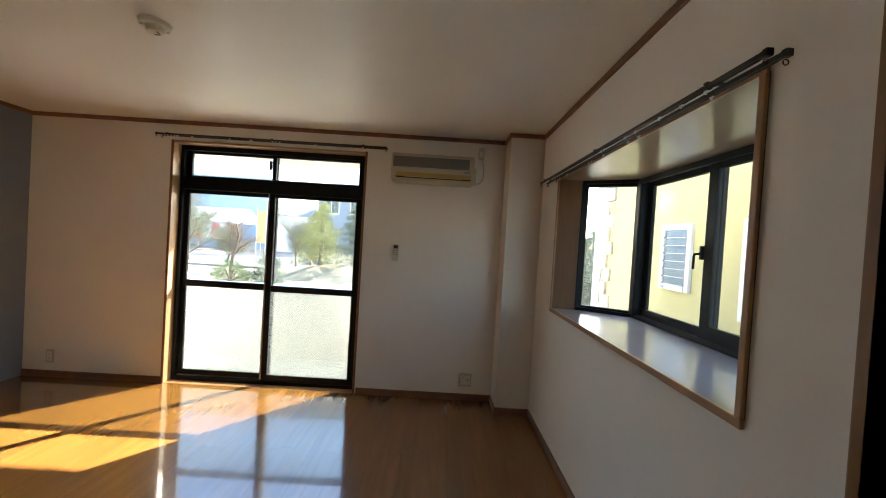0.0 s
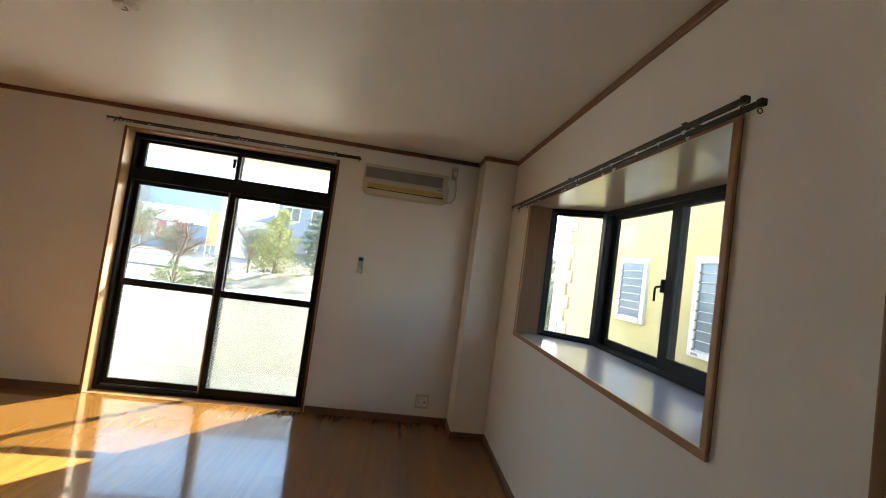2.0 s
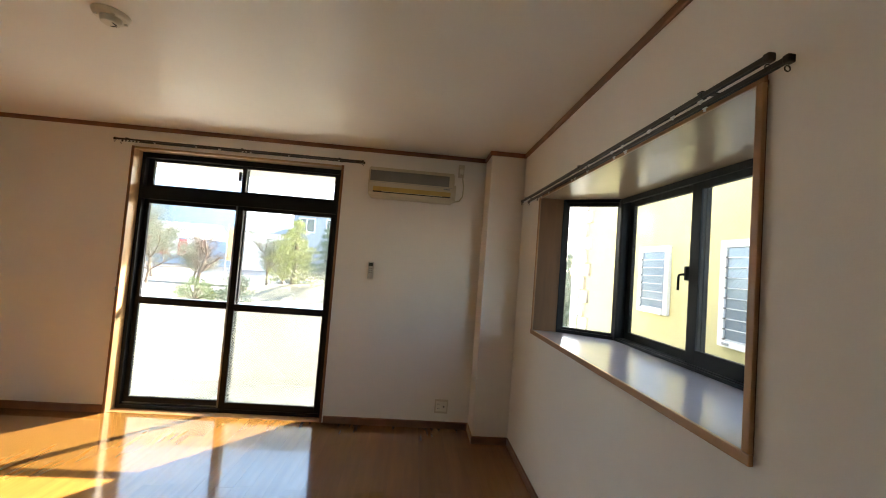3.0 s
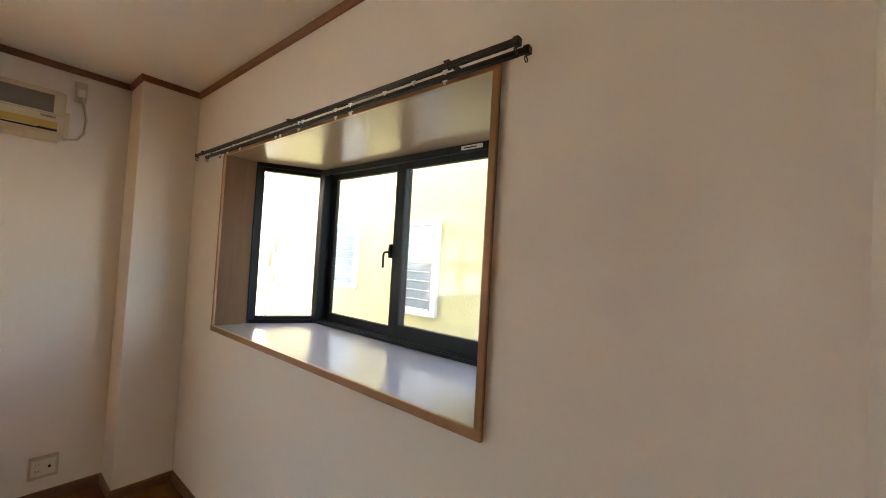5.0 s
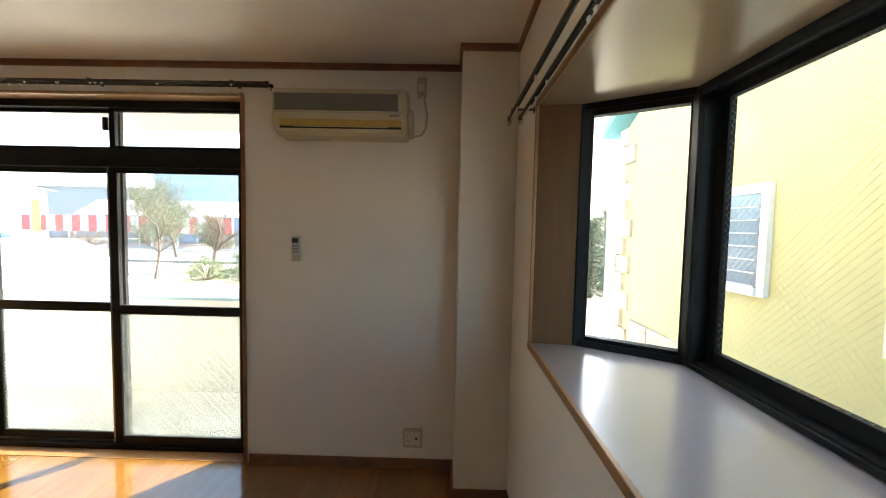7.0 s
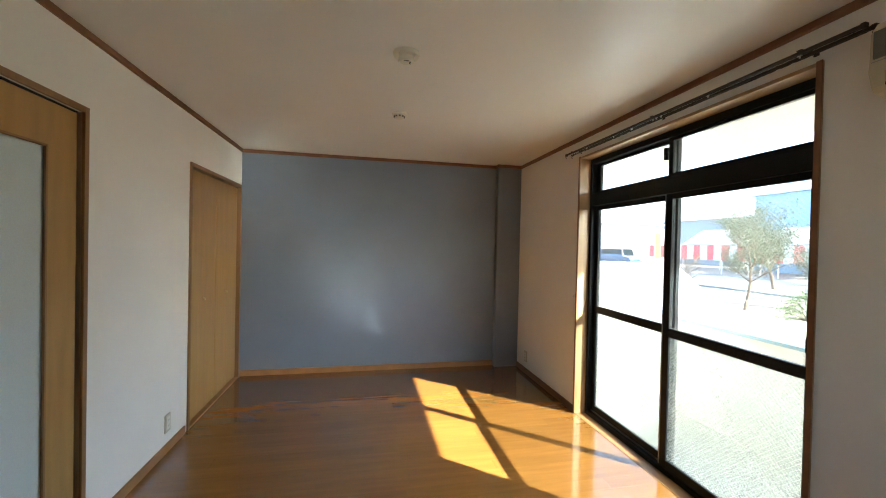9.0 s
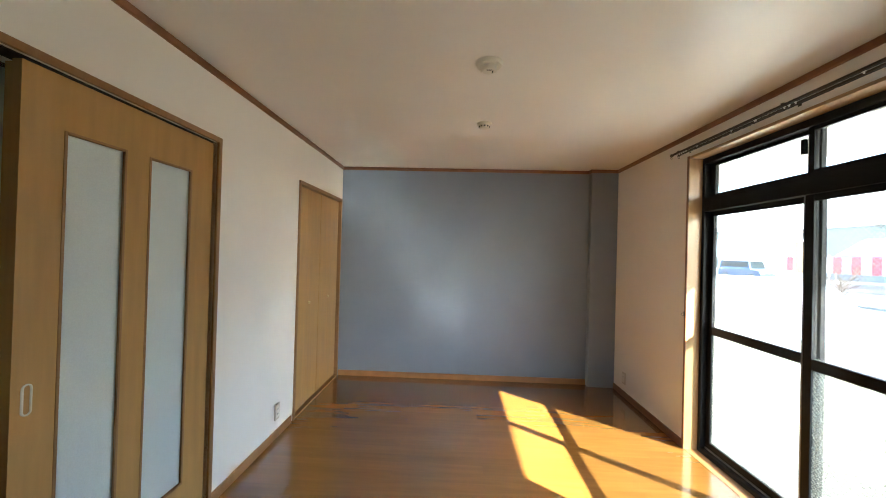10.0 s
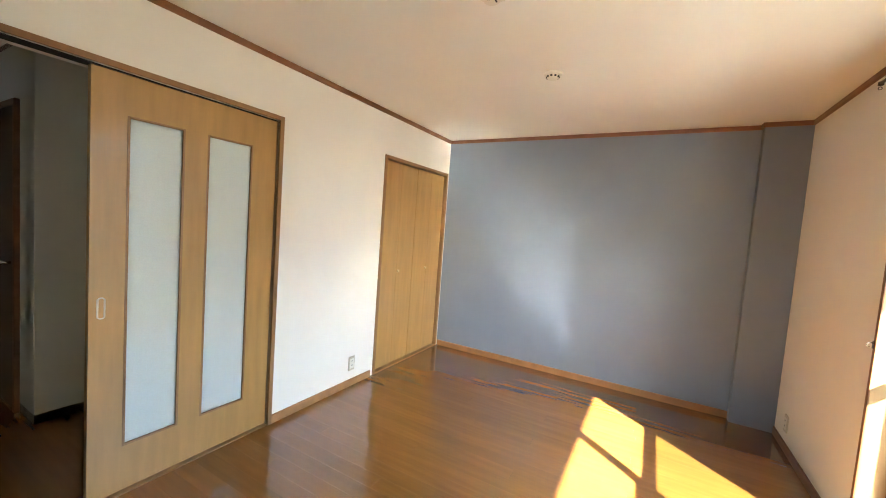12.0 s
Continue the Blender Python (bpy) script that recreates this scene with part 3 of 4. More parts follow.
# ---- sliding door ----
slide = thing("sliding_door", "light brown sliding door with two tall frosted glass panels, half open", "sliding door", (0, 0, 0), kind="structure")
part("casing", box(DX0 - 0.028, DX0, S - T, S + 0.012, 0, DTOP + 0.028, 0.002), DOOREDGE, slide, "brown wooden casing")
part("casing", box(DX1, DX1 + 0.028, S - T - 0.01, S + 0.012, 0, DTOP + 0.028, 0.002), DOOREDGE, slide, "brown wooden casing")
part("casing", box(DX0, DX1, S - T, S + 0.012, DTOP, DTOP + 0.028, 0.002), DOOREDGE, slide, "brown wooden head casing with track")
part("track", box(DX0 + 0.01, DX1 - 0.01, S - 0.075, S - 0.010, DTOP - 0.006, DTOP - 0.001), DARK, slide)
part("floor_track", box(DX0, DX1, S - 0.055, S + 0.004, -0.001, 0.006, 0.001), TRIM_LIGHT, slide, "brown floor track strip")


def sliding_leaf(x0, x1, y0, y1, handle):
    z0, z1 = 0.012, DTOP - 0.008
    g = [(x0 + 0.160, x0 + 0.424), (x0 + 0.536, x0 + 0.782)]
    gz0, gz1 = 0.235, 1.825
    bm = box(x0, g[0][0], y0, y1, z0, z1)
    box(g[0][1], g[1][0], y0, y1, z0, z1, bm=bm)
    box(g[1][1], x1, y0, y1, z0, z1, bm=bm)
    for a, b in g:
        box(a, b, y0, y1, z0, gz0, bm=bm)
        box(a, b, y0, y1, gz1, z1, bm=bm)
    bmesh.ops.remove_doubles(bm, verts=bm.verts, dist=1e-5)
    d = part("leaf", bm, DOORWOOD, slide)
    for a, b in g:
        part("glass_panel", box(a - 0.004, b + 0.004, (y0 + y1) / 2 - 0.0025, (y0 + y1) / 2 + 0.0025, gz0 - 0.004, gz1 + 0.004), DOORFROST, d, "frosted textured glass panel")
        for u0, u1, w0, w1 in ((a, a + 0.011, gz0, gz1), (b - 0.011, b, gz0, gz1), (a + 0.011, b - 0.011, gz0, gz0 + 0.011), (a + 0.011, b - 0.011, gz1 - 0.011, gz1)):
            part("bead", box(u0, u1, y1 - 0.009, y1 + 0.003, w0, w1, 0.002), DOOREDGE, d)
    return d


d = sliding_leaf(DX0 + 0.002, -0.512, S - 0.052, S - 0.020, True)
bm = bmesh.new()
hx, hz = -0.556, 0.935
out, inn = [], []
for k in range(24):
    a = 2 * math.pi * k / 24
    c, sn = math.cos(a), math.sin(a)
    oz = hz + (0.036 if sn > 0 else -0.036) + 0.015 * sn
    iz = hz + (0.036 if sn > 0 else -0.036) + 0.010 * sn
    out.append((hx + 0.017 * c, oz))
    inn.append((hx + 0.010 * c, iz))
yo, yi = S - 0.0165, S - 0.0195
v0 = [bm.verts.new((x, yo - 0.003, z)) for x, z in out]
v1 = [bm.verts.new((x * 0.9 + hx * 0.1, yo, z)) for x, z in out]
v2 = [bm.verts.new((x, yo, z)) for x, z in inn]
v3 = [bm.verts.new((x, yi - 0.004, z)) for x, z in inn]
for a, b in ((v0, v1), (v1, v2), (v2, v3)):
    for k in range(24):
        bm.faces.new((a[k], a[(k + 1) % 24], b[(k + 1) % 24], b[k]))
bm.faces.new(v3)
part("pull", bm, IVORY, d, "recessed pale metal finger pull", True)
part("pull_recess", box(hx - 0.009, hx + 0.009, S - 0.0232, S - 0.0220, hz - 0.040, hz + 0.040), DARK, d)
part("pull_pad", box(hx - 0.0065, hx + 0.0045, S - 0.0219, S - 0.0203, hz - 0.037, hz + 0.037, 0.0006), IVORY, d)
d2 = sliding_leaf(DX0 + 0.012, -0.53, S - 0.098, S - 0.066, False)

# ---- air conditioner ----
ac = thing("air_conditioner", "aged cream wall air conditioner with grey grille and yellowed flap", "air conditioner", (0.028, N, 1.958))
prof = [(0.0, 0.0), (-0.13, 0.0), (-0.165, 0.012), (-0.180, 0.030), (-0.186, 0.080), (-0.192, 0.115), (-0.19, 0.212), (-0.168, 0.240), (-0.12, 0.248), (0.0, 0.248)]
bm = bmesh.new()
a = [bm.verts.new((-0.36, y, z)) for y, z in prof]
b = [bm.verts.new((0.36, y, z)) for y, z in prof]
bm.faces.new(a)
bm.faces.new(b[::-1])
for k in range(len(prof)):
    j = (k + 1) % len(prof)
    bm.faces.new((a[k], b[k], b[j], a[j]))
bmesh.ops.bevel(bm, geom=[e for e in bm.edges if abs(e.verts[0].co.x - e.verts[1].co.x) < 0.01], offset=0.010, segments=3, affect="EDGES")
part("body", bm, CREAM, ac)
g = part("grille", box(-0.345, 0.315, -0.196, -0.186, 0.118, 0.208, 0.003), GRILLE, ac, "dark grey slotted intake grille")
for k in range(16):
    z = 0.1205 + k * 0.0054
    part("slat", box(-0.342, 0.312, -0.1972, -0.1958, z, z + 0.0026), GRILLE, g)
part("panel_seam", box(-0.35, 0.345, -0.1935, -0.189, 0.1085, 0.1105), GREYPLASTIC, ac)
part("outlet_gap", box(-0.318, 0.333, -0.1835, -0.165, 0.0275, 0.0345), DARK, ac)
for x in (-0.318, 0.263):
    part("outlet_end", box(x, x + 0.07, -0.1845, -0.165, 0.030, 0.0405), DARK, ac)
f = part("flap", box(-0.318, 0.333, -0.004, 0.004, -0.018, 0.018, 0.002), YELLOWED, ac, "yellowed air outlet flap")
f.matrix_basis = pose(0, -0.1845, 0.056, 7)
part("lamp_panel", box(0.27, 0.325, -0.1955, -0.190, 0.090, 0.102, 0.002), GREYPLASTIC, ac)
for k in range(3):
    part("indicator", cyl(0.002, 0.003, pose(0.283 + 0.012 * k, -0.196, 0.096, 90), 10), DARK, ac)
part("pipe_cover", box(0.36, 0.385, -0.09, -0.002, 0.02, 0.16, 0.006), CREAM, ac)
ob = thing("wall_socket", "ivory air conditioner outlet box on the wall", "socket", (0.455, N, 2.265))
part("box", box(-0.026, 0.026, -0.032, 0, -0.055, 0.055, 0.005), PLATE, ob)
part("plug", box(-0.016, 0.016, -0.055, -0.032, -0.035, 0.01, 0.005), IVORY, ob)
cable = tube([(0.455, N - 0.05, 2.24), (0.472, N - 0.03, 2.19), (0.487, N - 0.012, 2.12), (0.482, N - 0.01, 2.04), (0.455, N - 0.012, 1.997), (0.415, N - 0.03, 1.985), (0.385, N - 0.06, 1.995)], 0.006)
tagged(link_mesh("power_cable", cable, CREAM, True), "cream power cable hanging beside the air conditioner", "cable")

remote = thing("remote_control", "grey air conditioner remote in a wall holder", "remote control", (-0.27, N, 1.322))
part("holder", box(-0.027, 0.027, -0.020, 0, -0.075, -0.005, 0.004), IVORY, remote, "ivory holder")
part("body", box(-0.023, 0.023, -0.034, -0.009, -0.068, 0.078, 0.005), REMOTEGREY, remote)
part("screen", box(-0.018, 0.018, -0.0352, -0.034, 0.040, 0.068), CARGLASS, remote)
for r_ in range(3):
    for c_ in range(2):
        part("button", box(-0.016 + 0.018 * c_, -0.002 + 0.018 * c_, -0.037, -0.0335, 0.018 - 0.018 * r_, 0.026 - 0.018 * r_, 0.001), GRILLE, remote)


# ---- sockets ----
def socket(at, rz, wide, label, kind):
    o = thing("wall_socket", label, "socket", at, rz)
    w = 0.058 if wide else 0.035
    part("plate", box(-w, w, -0.009, 0, -0.06, 0.06, 0.004), PLATE, o)
    ins = part("insert", box(-w + 0.012, w - 0.012, -0.0115, -0.008, -0.042, 0.042, 0.002), IVORY, o)
    for cx in ((-0.024,) if wide else (0,)):
        for z in (-0.02, 0.016):
            for dx in (-0.006, 0.006):
                part("slot", box(cx + dx - 0.0012, cx + dx + 0.0012, -0.0122, -0.0112, z, z + 0.009), DARK, ins)
    if wide:
        part("aerial_jack", cyl(0.0065, 0.008, pose(0.022, -0.014, 0.0, 90), 16), DARK, ins)
    return o


socket((0.435, N, 0.19), 0, True, "ivory wall socket with aerial jack", 0)
socket((-3.36, N, 0.192), 0, False, "ivory wall socket near the blue wall", 0)
socket((-2.22, S, 0.197), 180, False, "ivory wall socket beside the closet", 0)

hook = thing("curtain_hook", "small chrome curtain tie hook on the window lining", "hook", (WX0 + 0.004, N - 0.014, 1.02))
part("plate", box(-0.006, 0.006, -0.004, 0, -0.018, 0.018, 0.001), CHROME, hook)
part("hook", tube([(0, -0.003, 0.01), (0, -0.02, 0.006), (0, -0.024, -0.006), (0, -0.014, -0.012)], 0.0025), CHROME, hook, "", True)

# ---- ceiling fittings ----
rose = thing("ceiling_rose", "ivory round ceiling light socket without lamp", "ceiling rose", (-1.29, 1.82, H))
part("base", cyl(0.062, 0.020, pose(0, 0, -0.010), 40, 0.070, None, 0.004), IVORY, rose, "", True)
core = part("core", cyl(0.034, 0.026, pose(0, 0, -0.032), 32, 0.040, None, 0.004), IVORY, rose, "", True)
for k in range(2):
    part("contact_slot", box(-0.003, 0.003, -0.012, 0.012, -0.0465, -0.0445, 0, None, pose(0, 0, 0, 0, 0, 90 * k) @ pose(0.018, 0, 0)), DARK, core)
for k in range(4):
    a = math.pi / 4 + k * math.pi / 2
    part("lug", box(-0.006, 0.006, -0.004, 0.004, -0.03, -0.019, 0.001, None, pose(0.052 * math.cos(a), 0.052 * math.sin(a), 0)), IVORY, rose)
det = thing("smoke_detector", "ivory round fire detector on the ceiling", "detector", (-2.175, 1.86, H))
part("base", cyl(0.052, 0.014, pose(0, 0, -0.007), 40, 0.056, None, 0.003), IVORY, det, "", True)
cap = part("cap", cyl(0.030, 0.026, pose(0, 0, -0.026), 36, 0.045, None, 0.006), IVORY, det, "", True)
for k in range(10):
    a = k * math.pi / 5
    part("vent", box(-0.006, 0.006, -0.003, 0.003, -0.031, -0.022, 0, None, pose(0.0375 * math.cos(a), 0.0375 * math.sin(a), 0, 0, 0, math.degrees(a) + 90)), DARK, cap)

# ---- outside ----
GZ = -0.30
bm = bmesh.new()
n_ = 24
for i in range(n_ + 1):
    for j in range(n_ + 1):
        u, v = (i / n_ * 2 - 1), (j / n_ * 2 - 1)
        bm.verts.new((u * abs(u) ** 1.5 * 900 - 5, v * abs(v) ** 1.5 * 900 + 10, GZ))
bm.verts.ensure_lookup_table()
for i in range(n_):
    for j in range(n_):
        q = [i * (n_ + 1) + j, (i + 1) * (n_ + 1) + j, (i + 1) * (n_ + 1) + j + 1, i * (n_ + 1) + j + 1]
        bm.faces.new([bm.verts[k] for k in q])
setting("ground", bm, GRAVEL, "pale sunlit gravel yard", "ground")
setting("terrace", box(-7.0, E + T, N + T + 0.001, 4.56, GZ - 0.05, -0.08), CONCRETE, "pale concrete terrace slab outside the window", "terrace")
par = setting("parapet", box(-7.0, E + T, 4.56, 4.68, GZ - 0.05, 0.77), CONCRETE, "low white terrace parapet with pale blue coping", "parapet")
part("coping", box(-7.0, E + T + 0.01, 4.535, 4.705, 0.77, 0.80, 0.006), PALEBLUE, par, "pale blue metal coping")
bal = setting("balcony_slab", box(-7.0, E + T, N + T + 0.002, 4.56, 2.50, 2.66), SOFFIT, "white balcony slab above the window", "balcony")
part("fascia", box(-7.0, E + T, 4.56, 4.63, 2.275, 3.4), WHITEWALL, bal, "white balcony front")
setting("roof_slab", box(W - T - 0.05, E + T + 0.05, YHALL - T - 0.05, N + T + 0.05, H + 0.101, H + 0.30), WHITEWALL, "upper storey floor slab", "roof")
setting("outer_wall", box(-7.0, W - T, N, N + T, GZ, 2.66), WHITEWALL, "white rendered outer wall", "wall")

# yellow neighbour house
YX = 2.30
house = thing("yellow_house", "yellow rendered house with stone quoins, louvre windows and teal roof", "house", (YX, 0, GZ))
def yz_prism(outline, x0, x1):
    bm = bmesh.new()
    a = [bm.verts.new((x0, y, z)) for y, z in outline]
    b = [bm.verts.new((x1, y, z)) for y, z in outline]
    bm.faces.new(a)
    bm.faces.new(b[::-1])
    for i in range(len(outline)):
        j = (i + 1) % len(outline)
        bm.faces.new((a[i], b[i], b[j], a[j]))
    return bm


part("wall", yz_prism([(0.95, 0), (4.90, 0), (4.90, 2.72), (0.95, 4.6)], 0.0, 6.0), YELLOW, house)
part("roof", yz_prism([(0.6, 4.88), (5.12, 2.695), (5.12, 2.795), (0.6, 4.98)], -0.14, 6.2), TEAL, house, "teal metal roof")
rnd = random.Random(4)
z = 0.02
k = 0
while z < 2.66:
    h = 0.17
    ln = (0.20, 0.11, 0.24, 0.13)[k % 4] * rnd.uniform(0.9, 1.1)
    part("quoin", box(-0.028 - 0.008 * (k % 2), 0.012, 4.915 - ln, 4.928, z, z + h - 0.012, 0.006), STONE, house)
    ln = (0.20, 0.34, 0.16, 0.30)[k % 4] * rnd.uniform(0.9, 1.1)
    part("quoin", box(-0.028 - 0.008 * (k % 2), 0.012, 0.93, 0.95 + ln, z, z + h - 0.03, 0.006), STONE, house)
    z += h
    k += 1
y = 0.97
while y < 4.6:
    w = rnd.uniform(0.42, 0.62)
    w = min(w, 4.63 - y)
    for z0, z1 in ((0.0, 0.42), (0.43, 0.74)):
        part("base_stone", box(-0.034, 0.01, y, y + w - 0.012, z0 + 0.01, z1 + 0.25 * (z1 > 0.5) - 0.012, 0.006), STONE, house)
    y += w
for yc, zc, w, h in ((1.36, 2.06, 0.13, 0.11), (1.33, 2.22, 0.16, 0.14)):
    part("wall_stone", box(-0.03, 0.012, yc - w, yc + w * 0.5, zc - h / 2, zc + h / 2, 0.006), STONE, house)
pipe = part("drain_pipe", tube([(0.02, 1.345, 2.235), (-0.05, 1.345, 2.235), (-0.085, 1.345, 2.20), (-0.085, 1.35, 2.0), (-0.08, 1.365, 1.5), (-0.08, 1.345, 0.6), (-0.08, 1.345, 0.0)], 0.032, None, 14), WHITEPVC, house, "white drain pipe", True)


part("rain_pipe", tube([(0.10, 5.03, 2.70), (-0.05, 5.02, 2.60), (-0.05, 5.02, 0.0)], 0.042, None, 14), WHITEPVC, house, "white rain pipe at the house corner", True)


def louvre(y0, y1, z0, z1, n):
    w = part("louvre_window", box(-0.03, 0.02, y0, y0 + 0.05, z0, z1, 0.003), WHITEALU, house, "white louvre window with glass slats")
    part("window_frame", box(-0.03, 0.02, y1 - 0.05, y1, z0, z1, 0.003), WHITEALU, w)
    part("window_frame", box(-0.03, 0.02, y0 + 0.05, y1 - 0.05, z1 - 0.05, z1, 0.003), WHITEALU, w)
    part("window_sill", box(-0.045, 0.02, y0 + 0.05, y1 - 0.05, z0, z0 + 0.045, 0.003), WHITEALU, w)
    part("recess", box(0.003, 0.006, y0 + 0.05, y1 - 0.05, z0 + 0.045, z1 - 0.05), GREYALU, w)
    step = (z1 - z0 - 0.10) / n
    for k in range(n):
        zc = z0 + 0.05 + (k + 0.5) * step
        part("slat", box(-0.003, 0.003, y0 + 0.052, y1 - 0.052, -step * 0.50, step * 0.50, 0, None, pose(-0.014, 0, zc, 0, 4, 0)), LOUVRE, w)
        part("slat_edge", box(-0.026, -0.012, y0 + 0.052, y1 - 0.052, zc - step * 0.5 - 0.0025, zc - step * 0.5 + 0.0025), WHITEALU, w)
        for yy in (y0 + 0.056, y1 - 0.056):
            part("clip", box(-0.036, -0.016, yy - 0.008, yy + 0.008, zc - step * 0.5 - 0.006, zc - step * 0.5 + 0.006), GRILLE, w)
    part("crank", box(-0.05, -0.03, y1 - 0.12, y1 - 0.06, z0 + 0.012, z0 + 0.03, 0.003), GREYALU, w)


LOUVRE = mat("louvre_glass", (0.16, 0.205, 0.25), 0.15, 0.06, 3, coat=0.6)
louvre(3.20, 3.63, 1.135 - GZ, 1.738 - GZ, 7)
louvre(2.26, 2.65, 1.01 - GZ, 1.745 - GZ, 9)

# yard, road, trees, stalls
setting("road", box(-80, 60, 19.0, 26.0, GZ - 0.1, GZ + 0.012), ASPHALT, "asphalt road beyond the yard", "road")
setting("pavement", box(-80, 60, 17.5, 18.95, GZ - 0.1, GZ + 0.10, 0.02), PAVING, "pale concrete kerb and pavement", "pavement")
setting("lawn", box(-7.6, 3.0, 8.0, 17.0, GZ - 0.1, GZ + 0.02), DRYGRASS, "patchy dry grass in the garden", "grass")


def grow(seed, height, spread, levels, r0, lean=0.15):
    rnd = random.Random(seed)
    bm = bmesh.new()
    tips = []

    def limb(p, d, length, r, level):
        pts, rs = [p.copy()], [r]
        steps = 4
        for k in range(steps):
            d = (d + Vector((rnd.uniform(-1, 1), rnd.uniform(-1, 1), rnd.uniform(-0.3, 0.8))) * 0.22).normalized()
            p = p + d * length / steps
            pts.append(p.copy())
            rs.append(r * (1 - 0.5 * (k + 1) / steps))
            if level < levels and k >= (1 if level == 0 else 0):
                for _ in range(2 if level else 3):
                    a = rnd.uniform(0, 2 * math.pi)
                    side = (d * 0.5 + Vector((math.cos(a), math.sin(a), rnd.uniform(-0.1, 0.6))) * spread).normalized()
                    limb(p.copy(), side, length * rnd.uniform(0.45, 0.7), r * 0.42, level + 1)
        tips.extend(pts[1:] if level >= levels - 1 else [])
        tube(pts, rs, bm, 5 if level else 8)

    limb(Vector((0, 0, 0)), Vector((lean, 0, 1)).normalized(), height, r0, 0)
    return bm, tips


def leaves(tips, per, size, radius, seed):
    rnd = random.Random(seed)
    verts, faces = [], []
    for t in tips:
        for _ in range(per):
            c = t + Vector((rnd.gauss(0, radius), rnd.gauss(0, radius), rnd.gauss(0, radius * 0.7)))
            u = Vector((rnd.gauss(0, 1), rnd.gauss(0, 1), rnd.gauss(0, 1))).normalized()
            w = u.orthogonal().normalized() * size * rnd.uniform(0.3, 0.5)
            u = u * size * rnd.uniform(0.6, 1.1)
            k = len(verts)
            verts += [c - u * 0.5, c + w * 0.5, c + u * 0.5, c - w * 0.5]
            faces.append((k, k + 1, k + 2, k + 3))
    bm = bmesh.new()
    vs = [bm.verts.new(v) for v in verts]
    for f in faces:
        bm.faces.new([vs[i] for i in f])
    return bm


def tree(name, at, seed, height, spread, levels, r0, leaf, per, size, radius, label):
    t = thing(name, label, "tree", at)
    bm, tips = grow(seed, height, spread, levels, r0)
    part("trunk", bm, BARK, t)
    if per:
        part("crown", leaves(tips, per, size, radius, seed), leaf, t)
    return t


def conifer(at, height, width, seed, leaf, label):
    """A conifer of drooping, layered branches, each with many small tufts."""
    t = thing("tree", label, "tree", at)
    rnd = random.Random(seed)
    bm = tube([(0, 0, 0), (0.04, 0, height * 0.5), (0, 0, height * 0.97)], [width * 0.05, width * 0.035, 0.012], None, 8)
    tips = []
    layers = 11
    for k in range(layers):
        f = (k + rnd.uniform(-0.25, 0.25)) / layers
        z = height * (0.10 + 0.86 * f)
        reach = width * 0.55 * (1 - f) ** 0.8 + 0.06
        for j in range(8 if f < 0.7 else 5):
            a = 2 * math.pi * (j + rnd.random() * 0.8) / 8 + k
            r = reach * rnd.uniform(0.55, 1.12)
            end = Vector((r * math.cos(a), r * math.sin(a), z - 0.16 * r + rnd.gauss(0, 0.03)))
            root = Vector((0, 0, z + 0.05))
            tube([root, root.lerp(end, 0.5) + Vector((0, 0, 0.04)), end], [0.014, 0.009, 0.003], bm, 4)
            for q in range(5):
                tips.append(root.lerp(end, 0.35 + 0.16 * q) + Vector((0, 0, rnd.gauss(0.02, 0.02))))
    part("trunk", bm, BARK, t)
    part("crown", leaves(tips, 30, 0.07, 0.075, seed), leaf, t)
    return t


def bush(at, width, height, seed, leaf, label):
    t = thing("bush", label, "bush", at)
    rnd = random.Random(seed)
    bm = bmesh.new()
    tips = []
    for k in range(60):
        a, e = rnd.uniform(0, 2 * math.pi), math.acos(rnd.uniform(0.0, 1))
        p = Vector((math.cos(a) * math.sin(e) * width / 2, math.sin(a) * math.sin(e) * width / 2, 0.1 + math.cos(e) * height * 0.9)) * rnd.uniform(0.7, 1)
        tips.append(p)
        if k % 3 == 0:
            tube([(0, 0, 0), p * 0.55 + Vector((0, 0, 0.05)), p], [0.02, 0.012, 0.005], bm, 5)
    part("stems", bm, BARK, t)
    part("crown", leaves(tips, 60, 0.055, 0.10, seed), leaf, t)


tree("tree", (-8.1, 15.0, GZ), 3, 1.45, 1.3, 3, 0.08, LEAF, 0, 0, 0, "bare twisted plum tree in the garden")
tree("tree", (-8.4, 12.6, GZ), 8, 1.7, 0.8, 3, 0.05, LEAFGREY, 4, 0.05, 0.08, "thin sparse garden tree with few leaves")
tree("tree", (-6.2, 16.6, GZ), 12, 1.5, 1.1, 3, 0.06, LEAFGREY, 3, 0.06, 0.10, "small branched garden tree with grey-green leaves")
tree("tree", (-5.9, 17.6, GZ), 27, 1.3, 1.2, 3, 0.06, LEAFDARK, 2, 0.06, 0.12, "low twiggy garden shrub behind the lawn")
tree("tree", (-9.6, 17.4, GZ), 41, 1.2, 1.2, 3, 0.05, LEAFGREY, 3, 0.06, 0.12, "twiggy grey-green shrub beside the plum tree")
tree("tree", (-9.9, 12.0, GZ), 21, 1.1, 1.2, 3, 0.03, LEAFDARK, 0, 0, 0, "slender bare many-stemmed shrub in dry grass")
tree("tree", (-12.4, 19.0, GZ), 31, 2.2, 0.9, 3, 0.07, LEAFGREY, 3, 0.09, 0.16, "tall loose pine with cloud shaped crown")
bm = bmesh.new()
grid = {}
